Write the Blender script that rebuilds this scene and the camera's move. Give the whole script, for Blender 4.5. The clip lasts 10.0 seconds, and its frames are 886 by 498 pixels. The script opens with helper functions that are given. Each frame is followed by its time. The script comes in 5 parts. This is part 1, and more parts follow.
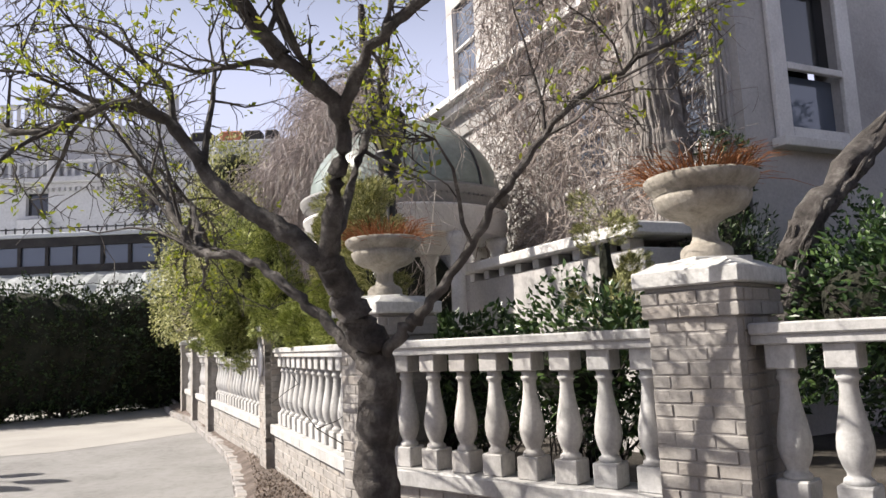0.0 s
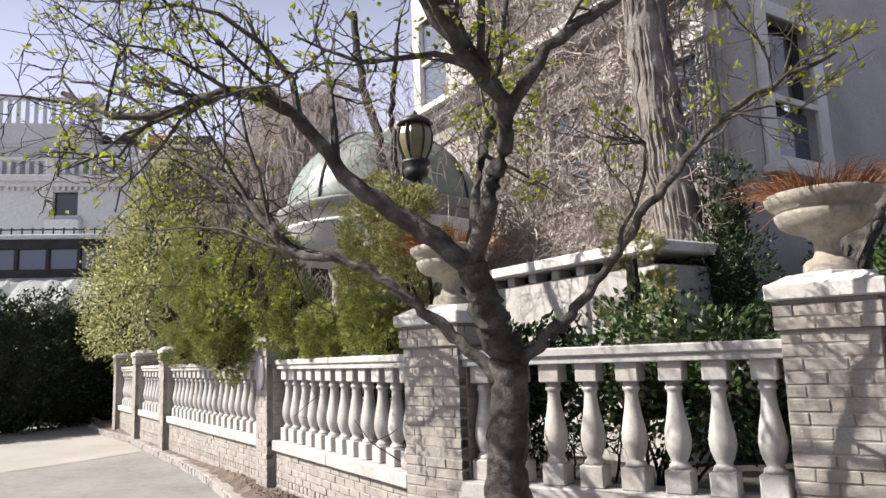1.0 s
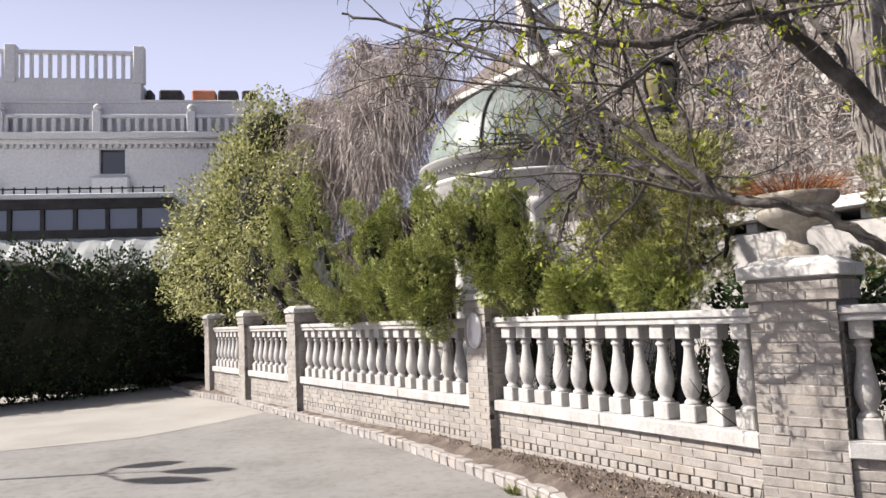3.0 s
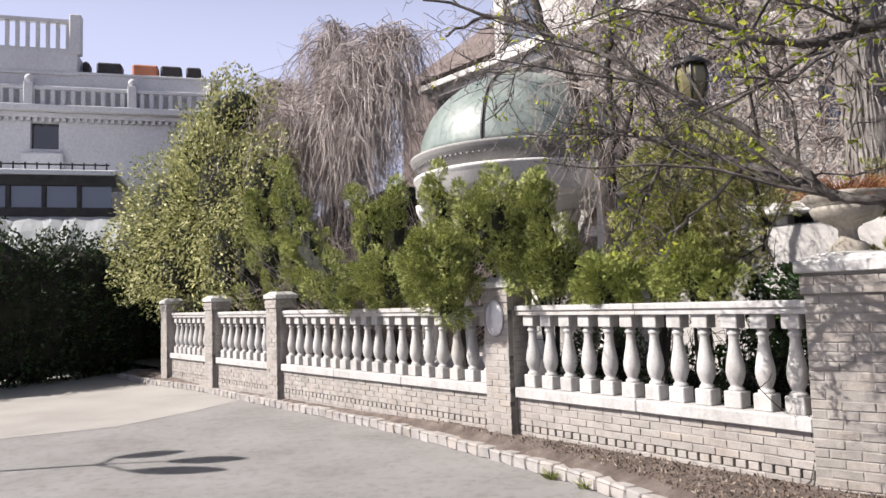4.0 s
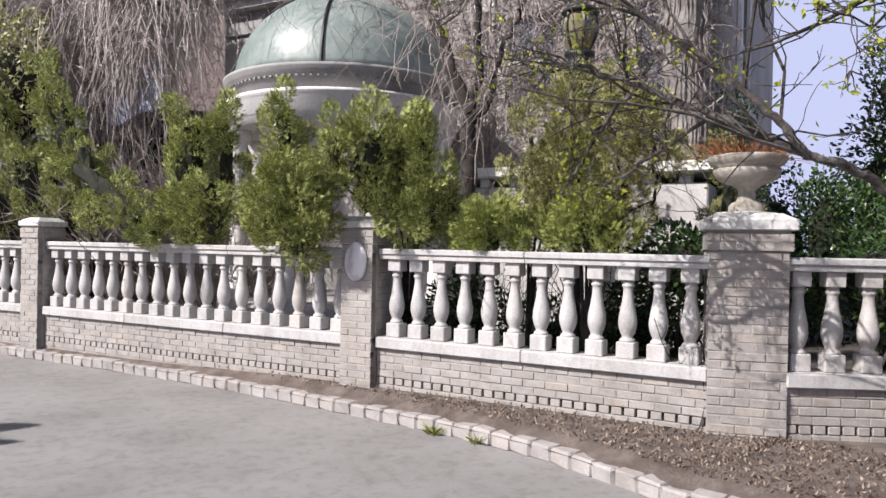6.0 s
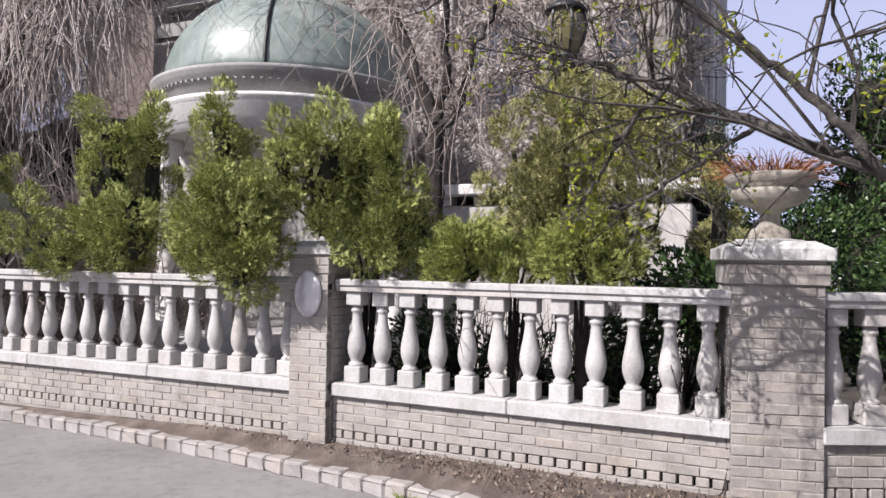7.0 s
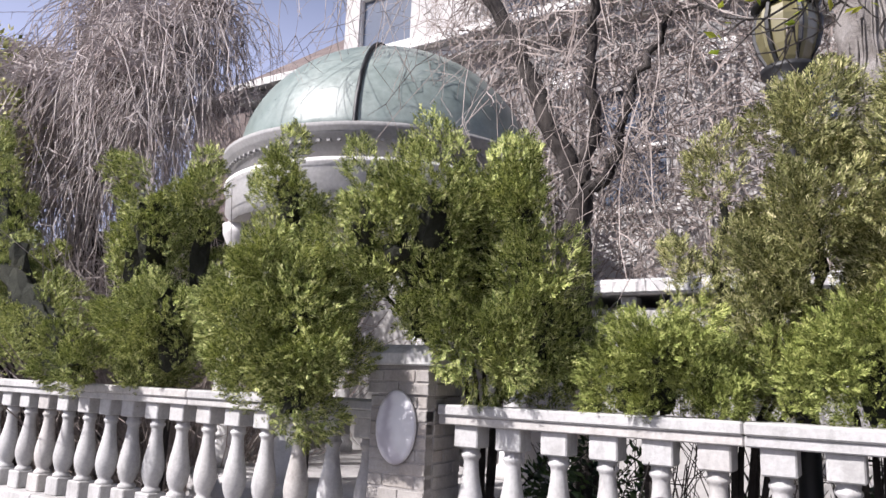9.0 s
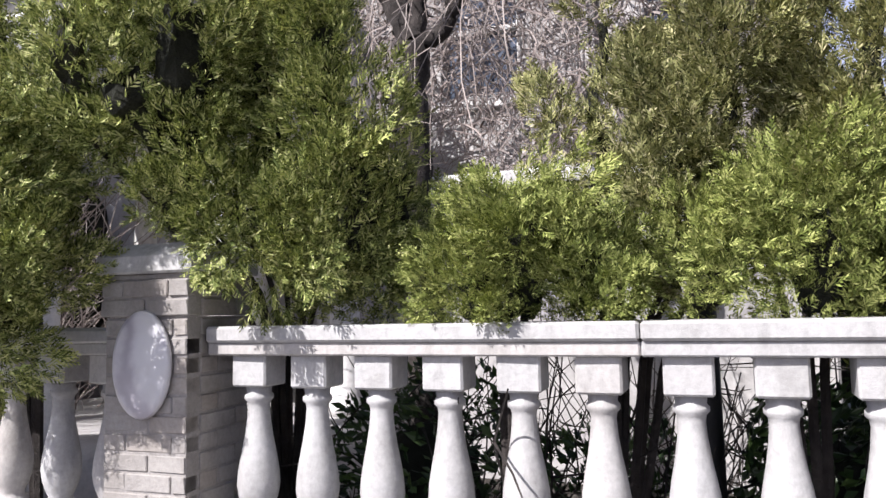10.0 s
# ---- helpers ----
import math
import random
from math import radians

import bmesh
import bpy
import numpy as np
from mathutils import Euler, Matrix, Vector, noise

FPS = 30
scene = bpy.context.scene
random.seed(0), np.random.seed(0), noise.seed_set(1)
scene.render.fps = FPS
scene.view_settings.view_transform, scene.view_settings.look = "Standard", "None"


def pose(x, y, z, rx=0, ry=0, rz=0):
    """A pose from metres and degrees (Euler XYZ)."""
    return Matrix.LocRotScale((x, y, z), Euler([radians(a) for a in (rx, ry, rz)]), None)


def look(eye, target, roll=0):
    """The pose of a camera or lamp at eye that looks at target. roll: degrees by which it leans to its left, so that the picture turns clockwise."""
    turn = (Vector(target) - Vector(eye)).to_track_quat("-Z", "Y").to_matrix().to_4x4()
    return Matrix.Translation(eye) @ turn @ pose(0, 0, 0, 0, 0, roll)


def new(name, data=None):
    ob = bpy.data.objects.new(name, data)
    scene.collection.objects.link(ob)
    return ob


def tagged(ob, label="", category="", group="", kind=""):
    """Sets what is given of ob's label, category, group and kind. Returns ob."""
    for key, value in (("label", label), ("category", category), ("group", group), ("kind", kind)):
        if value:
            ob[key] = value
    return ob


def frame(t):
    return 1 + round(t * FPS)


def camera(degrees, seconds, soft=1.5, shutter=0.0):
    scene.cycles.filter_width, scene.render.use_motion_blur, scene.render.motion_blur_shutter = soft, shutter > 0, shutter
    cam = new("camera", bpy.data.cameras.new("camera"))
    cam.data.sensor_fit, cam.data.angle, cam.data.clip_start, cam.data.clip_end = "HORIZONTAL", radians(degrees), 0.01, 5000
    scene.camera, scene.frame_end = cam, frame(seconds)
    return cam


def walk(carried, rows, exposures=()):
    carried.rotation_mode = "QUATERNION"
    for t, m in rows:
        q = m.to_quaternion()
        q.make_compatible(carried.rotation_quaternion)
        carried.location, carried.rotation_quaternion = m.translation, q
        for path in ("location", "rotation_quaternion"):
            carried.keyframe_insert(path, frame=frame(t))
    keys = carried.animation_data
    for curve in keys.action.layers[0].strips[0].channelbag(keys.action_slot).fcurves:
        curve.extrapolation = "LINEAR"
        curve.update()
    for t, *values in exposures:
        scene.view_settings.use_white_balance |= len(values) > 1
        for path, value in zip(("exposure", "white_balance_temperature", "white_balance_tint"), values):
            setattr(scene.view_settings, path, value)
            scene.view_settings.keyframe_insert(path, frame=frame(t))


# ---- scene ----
cam = camera(63.4, 10.0)
PATH = [
    (0, (1.836, 0.009, 1.305), (1.493, 1.962, 1.563), -2.6),
    (0.5, (1.217, -0.1, 1.328), (1.013, 1.871, 1.605), -2.5),
    (1, (0.613, -0.033, 1.302), (0.537, 1.944, 1.598), -2.1),
    (1.5, (-0.07, 0.031, 1.25), (-0.068, 2.013, 1.519), -1.0),
    (2, (-0.664, 0.106, 1.277), (-0.637, 2.089, 1.535), -1.2),
    (2.5, (-1.309, 0.178, 1.378), (-1.375, 2.166, 1.583), -2.6),
    (3.8, (-2.773, 0.295, 1.393), (-2.66, 2.285, 1.554), -2.1),
    (4, (-3.002, 0.285, 1.407), (-2.822, 2.271, 1.551), -1.8),
    (4.5, (-3.521, 0.399, 1.361), (-3.16, 2.364, 1.469), -1.3),
    (5, (-3.917, 0.609, 1.365), (-3.367, 2.531, 1.432), -0.3),
    (5.5, (-4.125, 0.902, 1.369), (-3.378, 2.758, 1.389), 0.6),
    (5.7, (-4.154, 1.062, 1.349), (-3.344, 2.891, 1.358), 1.0),
    (6.8, (-4.027, 2.151, 1.454), (-2.971, 3.85, 1.451), 0.7),
    (7, (-3.949, 2.322, 1.475), (-2.898, 4.023, 1.514), 1.0),
    (7.5, (-3.875, 2.836, 1.458), (-2.855, 4.547, 1.632), 0.1),
    (8, (-3.688, 3.328, 1.482), (-2.875, 5.121, 1.839), 0.2),
    (8.5, (-3.429, 3.749, 1.456), (-2.762, 5.588, 1.875), 2.4),
    (9, (-3.138, 4.251, 1.437), (-2.359, 6.056, 1.806), 2.3),
    (9.5, (-2.754, 4.702, 1.421), (-1.756, 6.41, 1.716), 0.3),
    (10, (-2.382, 5.206, 1.362), (-1.234, 6.834, 1.541), -1.1),
]
walk(cam, [(t, look(eye, target, roll)) for t, eye, target, roll in PATH], exposures=[(0, 0.92, 6800, 9), (2.5, 0.86, 6800, 10), (4.5, 0.74, 6500, 12), (7, 0.58, 6350, 14), (8.5, 0.7, 6250, 15), (10, 0.76, 6150, 14)])
# ---- world, sun ----
SUN_AZ = Vector((0.996, 0.088, 0)).normalized()        # the way the light travels over the ground
SUN_EL = radians(42)
world = bpy.data.worlds.new("sky")
scene.world = world
world.use_nodes = True
wn = world.node_tree
sky = wn.nodes.new("ShaderNodeTexSky")
sky.sky_type, sky.sun_disc = "NISHITA", False
sky.sun_elevation = SUN_EL
sky.sun_rotation = math.atan2(-SUN_AZ.x, -SUN_AZ.y)
sky.air_density, sky.dust_density, sky.ozone_density = 1.0, 4.0, 2.6
wn.nodes["Background"].inputs[1].default_value = 0.05
way = wn.nodes.new("ShaderNodeTexCoord")               # spring haze: pale low down, clearing overhead
split = wn.nodes.new("ShaderNodeSeparateXYZ")
fade = wn.nodes.new("ShaderNodeValToRGB")
fade.color_ramp.interpolation = "EASE"
fade.color_ramp.elements[0].position, fade.color_ramp.elements[0].color = 0.28, (0.9, 0.9, 0.9, 1)
fade.color_ramp.elements[1].position, fade.color_ramp.elements[1].color = 0.65, (0.0, 0.0, 0.0, 1)
haze = wn.nodes.new("ShaderNodeMix")
haze.data_type = "RGBA"
haze.inputs[7].default_value = (8.6, 9.2, 12.8, 1)
wn.links.new(way.outputs["Generated"], split.inputs[0])
wn.links.new(split.outputs["Z"], fade.inputs[0])
wn.links.new(fade.outputs[0], haze.inputs[0])
wn.links.new(sky.outputs[0], haze.inputs[6])
wn.links.new(haze.outputs[2], wn.nodes["Background"].inputs[0])
sun_data = bpy.data.lights.new("sun", "SUN")
sun_data.energy, sun_data.angle, sun_data.color = 5.0, radians(0.5), (1.0, 0.95, 0.9)
sun = new("sun", sun_data)
ray = Vector((SUN_AZ.x * math.cos(SUN_EL), SUN_AZ.y * math.cos(SUN_EL), -math.sin(SUN_EL)))
sun.matrix_world = look((-20, -10, 25), Vector((-20, -10, 25)) + ray)

# ---- frame of the wall: u along it, n into the garden ----
UX, UY = -0.5746, 0.8184
NX, NY = 0.8184, 0.5746
CX, CY = -1.6, 7.885
WALL_TURN = math.degrees(math.atan2(-UY, -UX))          # x axis of a piece points along -u


def P(u, n, z=0.0):
    """A world point from wall coordinates."""
    return Vector((CX + UX * u + NX * n, CY + UY * u + NY * n, z))


def at_wall(u, n, z=0.0, turn=0.0):
    """A pose whose x runs along the wall to the right and whose y runs into the garden."""
    p = P(u, n, z)
    return pose(p.x, p.y, p.z, 0, 0, WALL_TURN + turn)


# ---- mesh helpers ----
def part(name, bm, material, parent=None, label="", smooth=False):
    me = bpy.data.meshes.new(name)
    bm.to_mesh(me)
    bm.free()
    if smooth:
        me.polygons.foreach_set("use_smooth", [True] * len(me.polygons))
    me.materials.append(material)
    ob = new(name, me)
    ob.parent = parent
    if label:
        ob["label"] = label
    return ob


def part_np(name, verts, faces, material, parent=None, smooth=False, label=""):
    """One mesh object from numpy arrays of vertices and equal-sized faces."""
    verts, faces = np.asarray(verts, dtype=np.float32), np.asarray(faces, dtype=np.int32)
    me = bpy.data.meshes.new(name)
    k = faces.shape[1]
    me.vertices.add(len(verts))
    me.vertices.foreach_set("co", verts.ravel())
    me.loops.add(faces.size)
    me.loops.foreach_set("vertex_index", faces.ravel())
    me.polygons.add(len(faces))
    me.polygons.foreach_set("loop_start", np.arange(0, faces.size, k, dtype=np.int32))
    me.polygons.foreach_set("use_smooth", np.full(len(faces), smooth))
    me.update(calc_edges=True)
    me.materials.append(material)
    ob = new(name, me)
    ob.parent = parent
    if label:
        ob["label"] = label
    return ob


def thing(name, m, label, category, group="", kind=""):
    e = new(name)
    e.empty_display_size = 0.2
    e.matrix_world = m
    return tagged(e, label, category, group, kind)


def add_box(bm, x0, x1, y0, y1, z0, z1, bevel=0.0):
    r = bmesh.ops.create_cube(bm, size=1)
    vs = r["verts"]
    for v in vs:
        v.co = Vector(((x0 + x1) / 2 + v.co.x * (x1 - x0), (y0 + y1) / 2 + v.co.y * (y1 - y0), (z0 + z1) / 2 + v.co.z * (z1 - z0)))
    if bevel:
        es = list({e for v in vs for e in v.link_edges})
        bmesh.ops.bevel(bm, geom=es, offset=bevel, segments=1, affect="EDGES")
    return bm


def box_bm(*a, **k):
    return add_box(bmesh.new(), *a, **k)


def lathe(bm, profile, seg=20, cx=0.0, cy=0.0, flat=0.0):
    """A turned body: profile of (radius, z)."""
    rings = []
    for r, z in profile:
        rings.append([bm.verts.new((cx + r * math.cos(2 * math.pi * i / seg), cy + r * math.sin(2 * math.pi * i / seg), z)) for i in range(seg)])
    for a, b in zip(rings, rings[1:]):
        for i in range(seg):
            f = bm.faces.new((a[i], a[(i + 1) % seg], b[(i + 1) % seg], b[i]))
            f.smooth = True
    bm.faces.new(rings[0][::-1])
    bm.faces.new(rings[-1])
    return bm


def tubes(polys, sides=5):
    """Vertices and quads of tapered tubes along polylines; polys: list of (points, radii)."""
    allv, allf, base = [], [], 0
    ring = np.arange(sides) * 2 * np.pi / sides
    c, s = np.cos(ring), np.sin(ring)
    for pts, rad in polys:
        p = np.asarray(pts, float)
        k = len(p)
        d = np.gradient(p, axis=0)
        d /= np.linalg.norm(d, axis=1, keepdims=True) + 1e-9
        ref = np.where(np.abs(d[:, 2:3]) > 0.9, np.array([[1.0, 0, 0]]), np.array([[0, 0, 1.0]]))
        a = np.cross(d, ref)
        a /= np.linalg.norm(a, axis=1, keepdims=True) + 1e-9
        b = np.cross(d, a)
        r = np.asarray(rad, float)[:, None, None]
        v = p[:, None, :] + r * (a[:, None, :] * c[None, :, None] + b[:, None, :] * s[None, :, None])
        allv.append(v.reshape(-1, 3))
        i = np.arange(k - 1)[:, None] * sides
        j = np.arange(sides)[None, :]
        jn = (j + 1) % sides
        f = np.stack([i + j, i + jn, i + sides + jn, i + sides + j], -1).reshape(-1, 4) + base
        allf.append(f)
        base += k * sides
    return np.concatenate(allv), np.concatenate(allf)


def smooth_line(pts, n=8):
    """Catmull-Rom through points."""
    p = np.asarray([pts[0]] + list(pts) + [pts[-1]], float)
    out = []
    for i in range(1, len(p) - 2):
        for t in np.linspace(0, 1, n, endpoint=False):
            a, b, c, d = p[i - 1], p[i], p[i + 1], p[i + 2]
            out.append(0.5 * (2 * b + (c - a) * t + (2 * a - 5 * b + 4 * c - d) * t * t + (3 * b - a - 3 * c + d) * t ** 3))
    out.append(p[-2])
    return np.array(out)


def roughen(v, amp, scale):
    """Push vertices about by noise."""
    v = np.array(v, float)
    for i, p in enumerate(v):
        v[i] += np.array(noise.noise_vector(Vector(p) * scale)) * amp
    return v


def unit(v):
    return v / (np.linalg.norm(v, axis=-1, keepdims=True) + 1e-9)


def leaf_quads(pos, way, rng, length, width, jitter=0.5):
    """Diamond leaves: at pos, pointing along way; lengths and widths vary."""
    n = len(pos)
    way = unit(way + rng.normal(0, jitter, (n, 3)))
    side = unit(np.cross(way, rng.normal(0, 1, (n, 3))))
    L = (length * rng.uniform(0.6, 1.35, n))[:, None]
    Wd = (width * rng.uniform(0.7, 1.3, n))[:, None]
    nrm = np.cross(way, side)
    mid = pos + way * L * 0.45 + nrm * L * 0.08
    v = np.stack([pos, mid + side * Wd * 0.5, pos + way * L, mid - side * Wd * 0.5], 1).reshape(-1, 3)
    f = np.arange(4 * n, dtype=np.int32).reshape(n, 4)
    return v, f


def fronds(pos, way, rng, length):
    """Flat feathered sprays of arborvitae: a stalk with short side shoots."""
    n = len(pos)
    way = unit(way)
    side = unit(np.cross(way, rng.normal(0, 1, (n, 3))))
    nrm = np.cross(way, side)
    L = (length * rng.uniform(0.65, 1.3, n))[:, None]
    bow = rng.normal(0, 0.25, (n, 1))
    out = []

    def shoot(base, d, ln, wd):
        sd = unit(np.cross(d, nrm))
        mid = base + d * ln * 0.55
        out.append(np.stack([base, mid + sd * wd, base + d * ln, mid - sd * wd], 1))

    for k in range(8):
        s = 0.08 + 0.105 * k
        sign = 1 if k % 2 else -1
        base = pos + way * L * s + side * bow * L * s * s
        d = unit(way * 0.8 + side * (sign * 0.62) + nrm * rng.normal(0, 0.18, (n, 1)))
        shoot(base, d, L * (0.5 - 0.38 * s), L * 0.045)
    shoot(pos + way * L * 0.1, unit(way + side * bow * 0.5), L * 0.95, L * 0.03)
    v = np.concatenate(out, 0).reshape(-1, 3)
    return v, np.arange(len(v), dtype=np.int32).reshape(-1, 4)


# ---- materials ----
def mat(name, rough=0.8, metal=0.0):
    m = bpy.data.materials.new(name)
    m.use_nodes = True
    b = m.node_tree.nodes["Principled BSDF"]
    b.inputs["Roughness"].default_value, b.inputs["Metallic"].default_value = rough, metal
    return m, m.node_tree, b


def node(nt, kind, **kw):
    n = nt.nodes.new(kind)
    for k, v in kw.items():
        if k in n.inputs:
            n.inputs[k].default_value = v
    return n


def ramp(nt, src, stops):
    r = nt.nodes.new("ShaderNodeValToRGB")
    el = r.color_ramp.elements
    el[0].position, el[0].color = stops[0][0], (*stops[0][1], 1)
    el[1].position, el[1].color = stops[-1][0], (*stops[-1][1], 1)
    for p, c in stops[1:-1]:
        e = el.new(p)
        e.color = (*c, 1)
    nt.links.new(src, r.inputs[0])
    return r.outputs[0]


def mix(nt, a, b, fac, blend="MIX"):
    m = nt.nodes.new("ShaderNodeMix")
    m.data_type, m.blend_type = "RGBA", blend
    for i, s in ((6, a), (7, b)):
        if isinstance(s, tuple):
            m.inputs[i].default_value = (*s, 1)
        else:
            nt.links.new(s, m.inputs[i])
    if isinstance(fac, float):
        m.inputs[0].default_value = fac
    else:
        nt.links.new(fac, m.inputs[0])
    return m.outputs[2]


def coords(nt):
    return nt.nodes.new("ShaderNodeNewGeometry").outputs["Position"]


def noise_of(nt, scale, detail=5, rough=0.6, src=None):
    n = node(nt, "ShaderNodeTexNoise", Scale=scale, Detail=detail, Roughness=rough)
    nt.links.new(src or coords(nt), n.inputs["Vector"])
    return n.outputs[0]


def bump(nt, b, height, strength=0.3, dist=0.02):
    n = node(nt, "ShaderNodeBump", Strength=strength, Distance=dist)
    nt.links.new(height, n.inputs["Height"])
    nt.links.new(n.outputs[0], b.inputs["Normal"])


def rough_material(name, c0, c1, c2, big=1.2, small=30.0, rough=0.85, bstr=0.35, bdist=0.01, piece=0.0, grime=0.0):
    """A worn surface: colour varies in patches and in grain; piece: spread of brightness from object to object."""
    m, nt, b = mat(name, rough)
    col = ramp(nt, noise_of(nt, big), [(0.3, c0), (0.5, c1), (0.72, c2)])
    g = noise_of(nt, small, 6, 0.7)
    col = mix(nt, col, ramp(nt, g, [(0.3, (0.55, 0.55, 0.55)), (0.7, (1.0, 1.0, 1.0))]), 0.55, "MULTIPLY")
    if piece:
        oi = nt.nodes.new("ShaderNodeObjectInfo")
        col = mix(nt, col, ramp(nt, oi.outputs["Random"], [(0.0, (1 - piece, 1 - piece * 1.05, 1 - piece * 1.1)), (0.6, (1.0, 1.0, 1.0)), (1.0, (1.0, 0.96, 0.92))]), 1.0, "MULTIPLY")
    if grime:
        sc = node(nt, "ShaderNodeMapping")
        sc.inputs["Scale"].default_value = (1.0, 1.0, 0.35)
        nt.links.new(coords(nt), sc.inputs["Vector"])
        st = noise_of(nt, 9.0, 8, 0.75, sc.outputs[0])
        col = mix(nt, col, ramp(nt, st, [(0.36, (1 - grime, 1 - grime, 1 - grime * 1.05)), (0.52, (1.0, 1.0, 1.0))]), 1.0, "MULTIPLY")
    nt.links.new(col, b.inputs["Base Color"])
    bump(nt, b, g, bstr, bdist)
    return m


def leaf_material(name, stops, rough=0.6, trans=0.07, patch=0.9, gloss=0.11):
    m, nt, b = mat(name, rough)
    geo = nt.nodes.new("ShaderNodeNewGeometry")
    col = ramp(nt, geo.outputs["Random Per Island"], stops)
    big = ramp(nt, noise_of(nt, patch, 3), [(0.3, (0.6, 0.62, 0.6)), (0.7, (1.15, 1.1, 1.0))])
    col = mix(nt, col, big, 0.7, "MULTIPLY")
    nt.links.new(col, b.inputs["Base Color"])
    b.inputs["Specular IOR Level"].default_value = gloss
    tr = nt.nodes.new("ShaderNodeBsdfTranslucent")
    nt.links.new(mix(nt, col, (1.0, 1.0, 0.7), 0.35, "MULTIPLY"), tr.inputs[0])
    ms = nt.nodes.new("ShaderNodeMixShader")
    ms.inputs[0].default_value = trans
    nt.links.new(b.outputs[0], ms.inputs[1])
    nt.links.new(tr.outputs[0], ms.inputs[2])
    nt.links.new(ms.outputs[0], nt.nodes["Material Output"].inputs[0])
    return m


M_white = rough_material("painted_stone", (0.425, 0.413, 0.402), (0.506, 0.498, 0.490), (0.548, 0.544, 0.540), 2.5, 45, 0.75, 0.35, 0.008, 0.03, 0.2)
M_cap = rough_material("weathered_cap_stone", (0.498, 0.490, 0.473), (0.614, 0.606, 0.589), (0.664, 0.656, 0.647), 5.0, 40, 0.85, 0.45, 0.012, 0.0, 0.26)
M_brick = rough_material("tan_brick", (0.302, 0.281, 0.260), (0.370, 0.346, 0.323), (0.437, 0.412, 0.386), 5.0, 60, 0.9, 0.5, 0.008, 0.1, 0.12)
M_mortar = rough_material("mortar", (0.267, 0.248, 0.230), (0.331, 0.308, 0.290), (0.396, 0.373, 0.350), 5, 80, 0.95, 0.4, 0.006)
M_urn = rough_material("cast_stone", (0.289, 0.255, 0.212), (0.399, 0.365, 0.315), (0.510, 0.476, 0.425), 5, 50, 0.9, 0.6, 0.012, 0.0, 0.35)
M_road = rough_material("grey_asphalt", (0.210, 0.202, 0.197), (0.252, 0.244, 0.239), (0.290, 0.281, 0.277), 0.9, 90, 0.9, 0.5, 0.008, 0.0, 0.22)
M_apron = rough_material("pale_concrete", (0.302, 0.286, 0.269), (0.353, 0.336, 0.315), (0.395, 0.378, 0.353), 0.7, 70, 0.9, 0.3, 0.005)
M_kerb = rough_material("granite_sett", (0.286, 0.269, 0.256), (0.370, 0.349, 0.336), (0.437, 0.416, 0.403), 4, 70, 0.9, 0.6, 0.012, 0.06)
M_soil = rough_material("mulch_soil", (0.099, 0.077, 0.063), (0.171, 0.135, 0.117), (0.270, 0.225, 0.198), 5, 60, 1.0, 1.0, 0.03)
# soil colour darkened to carry the shade behind the balusters
M_garden = rough_material("shade_darkened_soil", (0.03, 0.026, 0.02), (0.06, 0.05, 0.04), (0.13, 0.115, 0.10), 1.5, 30, 1.0, 0.8, 0.03)
M_bark = rough_material("grey_bark", (0.05, 0.043, 0.038), (0.115, 0.10, 0.092), (0.27, 0.25, 0.23), 9, 60, 0.95, 1.0, 0.035)
M_bark_dark = rough_material("dark_bark", (0.02, 0.016, 0.014), (0.042, 0.034, 0.03), (0.085, 0.072, 0.064), 7, 55, 0.95, 0.9, 0.02)
M_bark_pale = rough_material("stripped_bark", (0.15, 0.13, 0.118), (0.28, 0.255, 0.235), (0.43, 0.40, 0.375), 4, 40, 0.95, 1.0, 0.03)
M_twig = rough_material("weeping_twig", (0.255, 0.204, 0.187), (0.442, 0.387, 0.365), (0.612, 0.561, 0.535), 2, 30, 0.9, 0.3, 0.004)
M_vine = rough_material("dry_vine", (0.184, 0.146, 0.130), (0.335, 0.285, 0.259), (0.468, 0.419, 0.385), 2, 30, 0.9, 0.3, 0.004)
M_straw = leaf_material("dry_grass", [(0.0, (0.20, 0.075, 0.035)), (0.5, (0.33, 0.14, 0.07)), (1.0, (0.45, 0.25, 0.14))], 0.8, 0.2)
M_house = rough_material("house_stone", (0.386, 0.368, 0.359), (0.497, 0.478, 0.465), (0.589, 0.570, 0.552), 0.8, 25, 0.9, 0.4, 0.01)
M_trim = rough_material("white_house_trim", (0.62, 0.60, 0.58), (0.74, 0.72, 0.7), (0.8, 0.79, 0.77), 1.5, 30, 0.6, 0.2, 0.005)
# grey fascia tone, with the shade under the cornices painted into it
M_shade = rough_material("shaded_fascia", (0.259, 0.252, 0.245), (0.317, 0.310, 0.302), (0.374, 0.360, 0.353), 1.5, 30, 0.8, 0.2, 0.005)
M_farwall = rough_material("white_stucco", (0.568, 0.563, 0.568), (0.628, 0.623, 0.628), (0.671, 0.671, 0.671), 0.4, 12, 0.85, 0.15, 0.01)
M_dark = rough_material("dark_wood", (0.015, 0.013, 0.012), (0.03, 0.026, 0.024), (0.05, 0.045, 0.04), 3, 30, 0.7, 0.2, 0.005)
M_iron = rough_material("black_iron", (0.012, 0.012, 0.013), (0.02, 0.02, 0.022), (0.035, 0.033, 0.032), 5, 60, 0.5, 0.3, 0.003)
M_awning = rough_material("white_canvas", (0.558, 0.585, 0.594), (0.666, 0.693, 0.702), (0.720, 0.738, 0.747), 1.0, 20, 0.8, 0.1, 0.01)
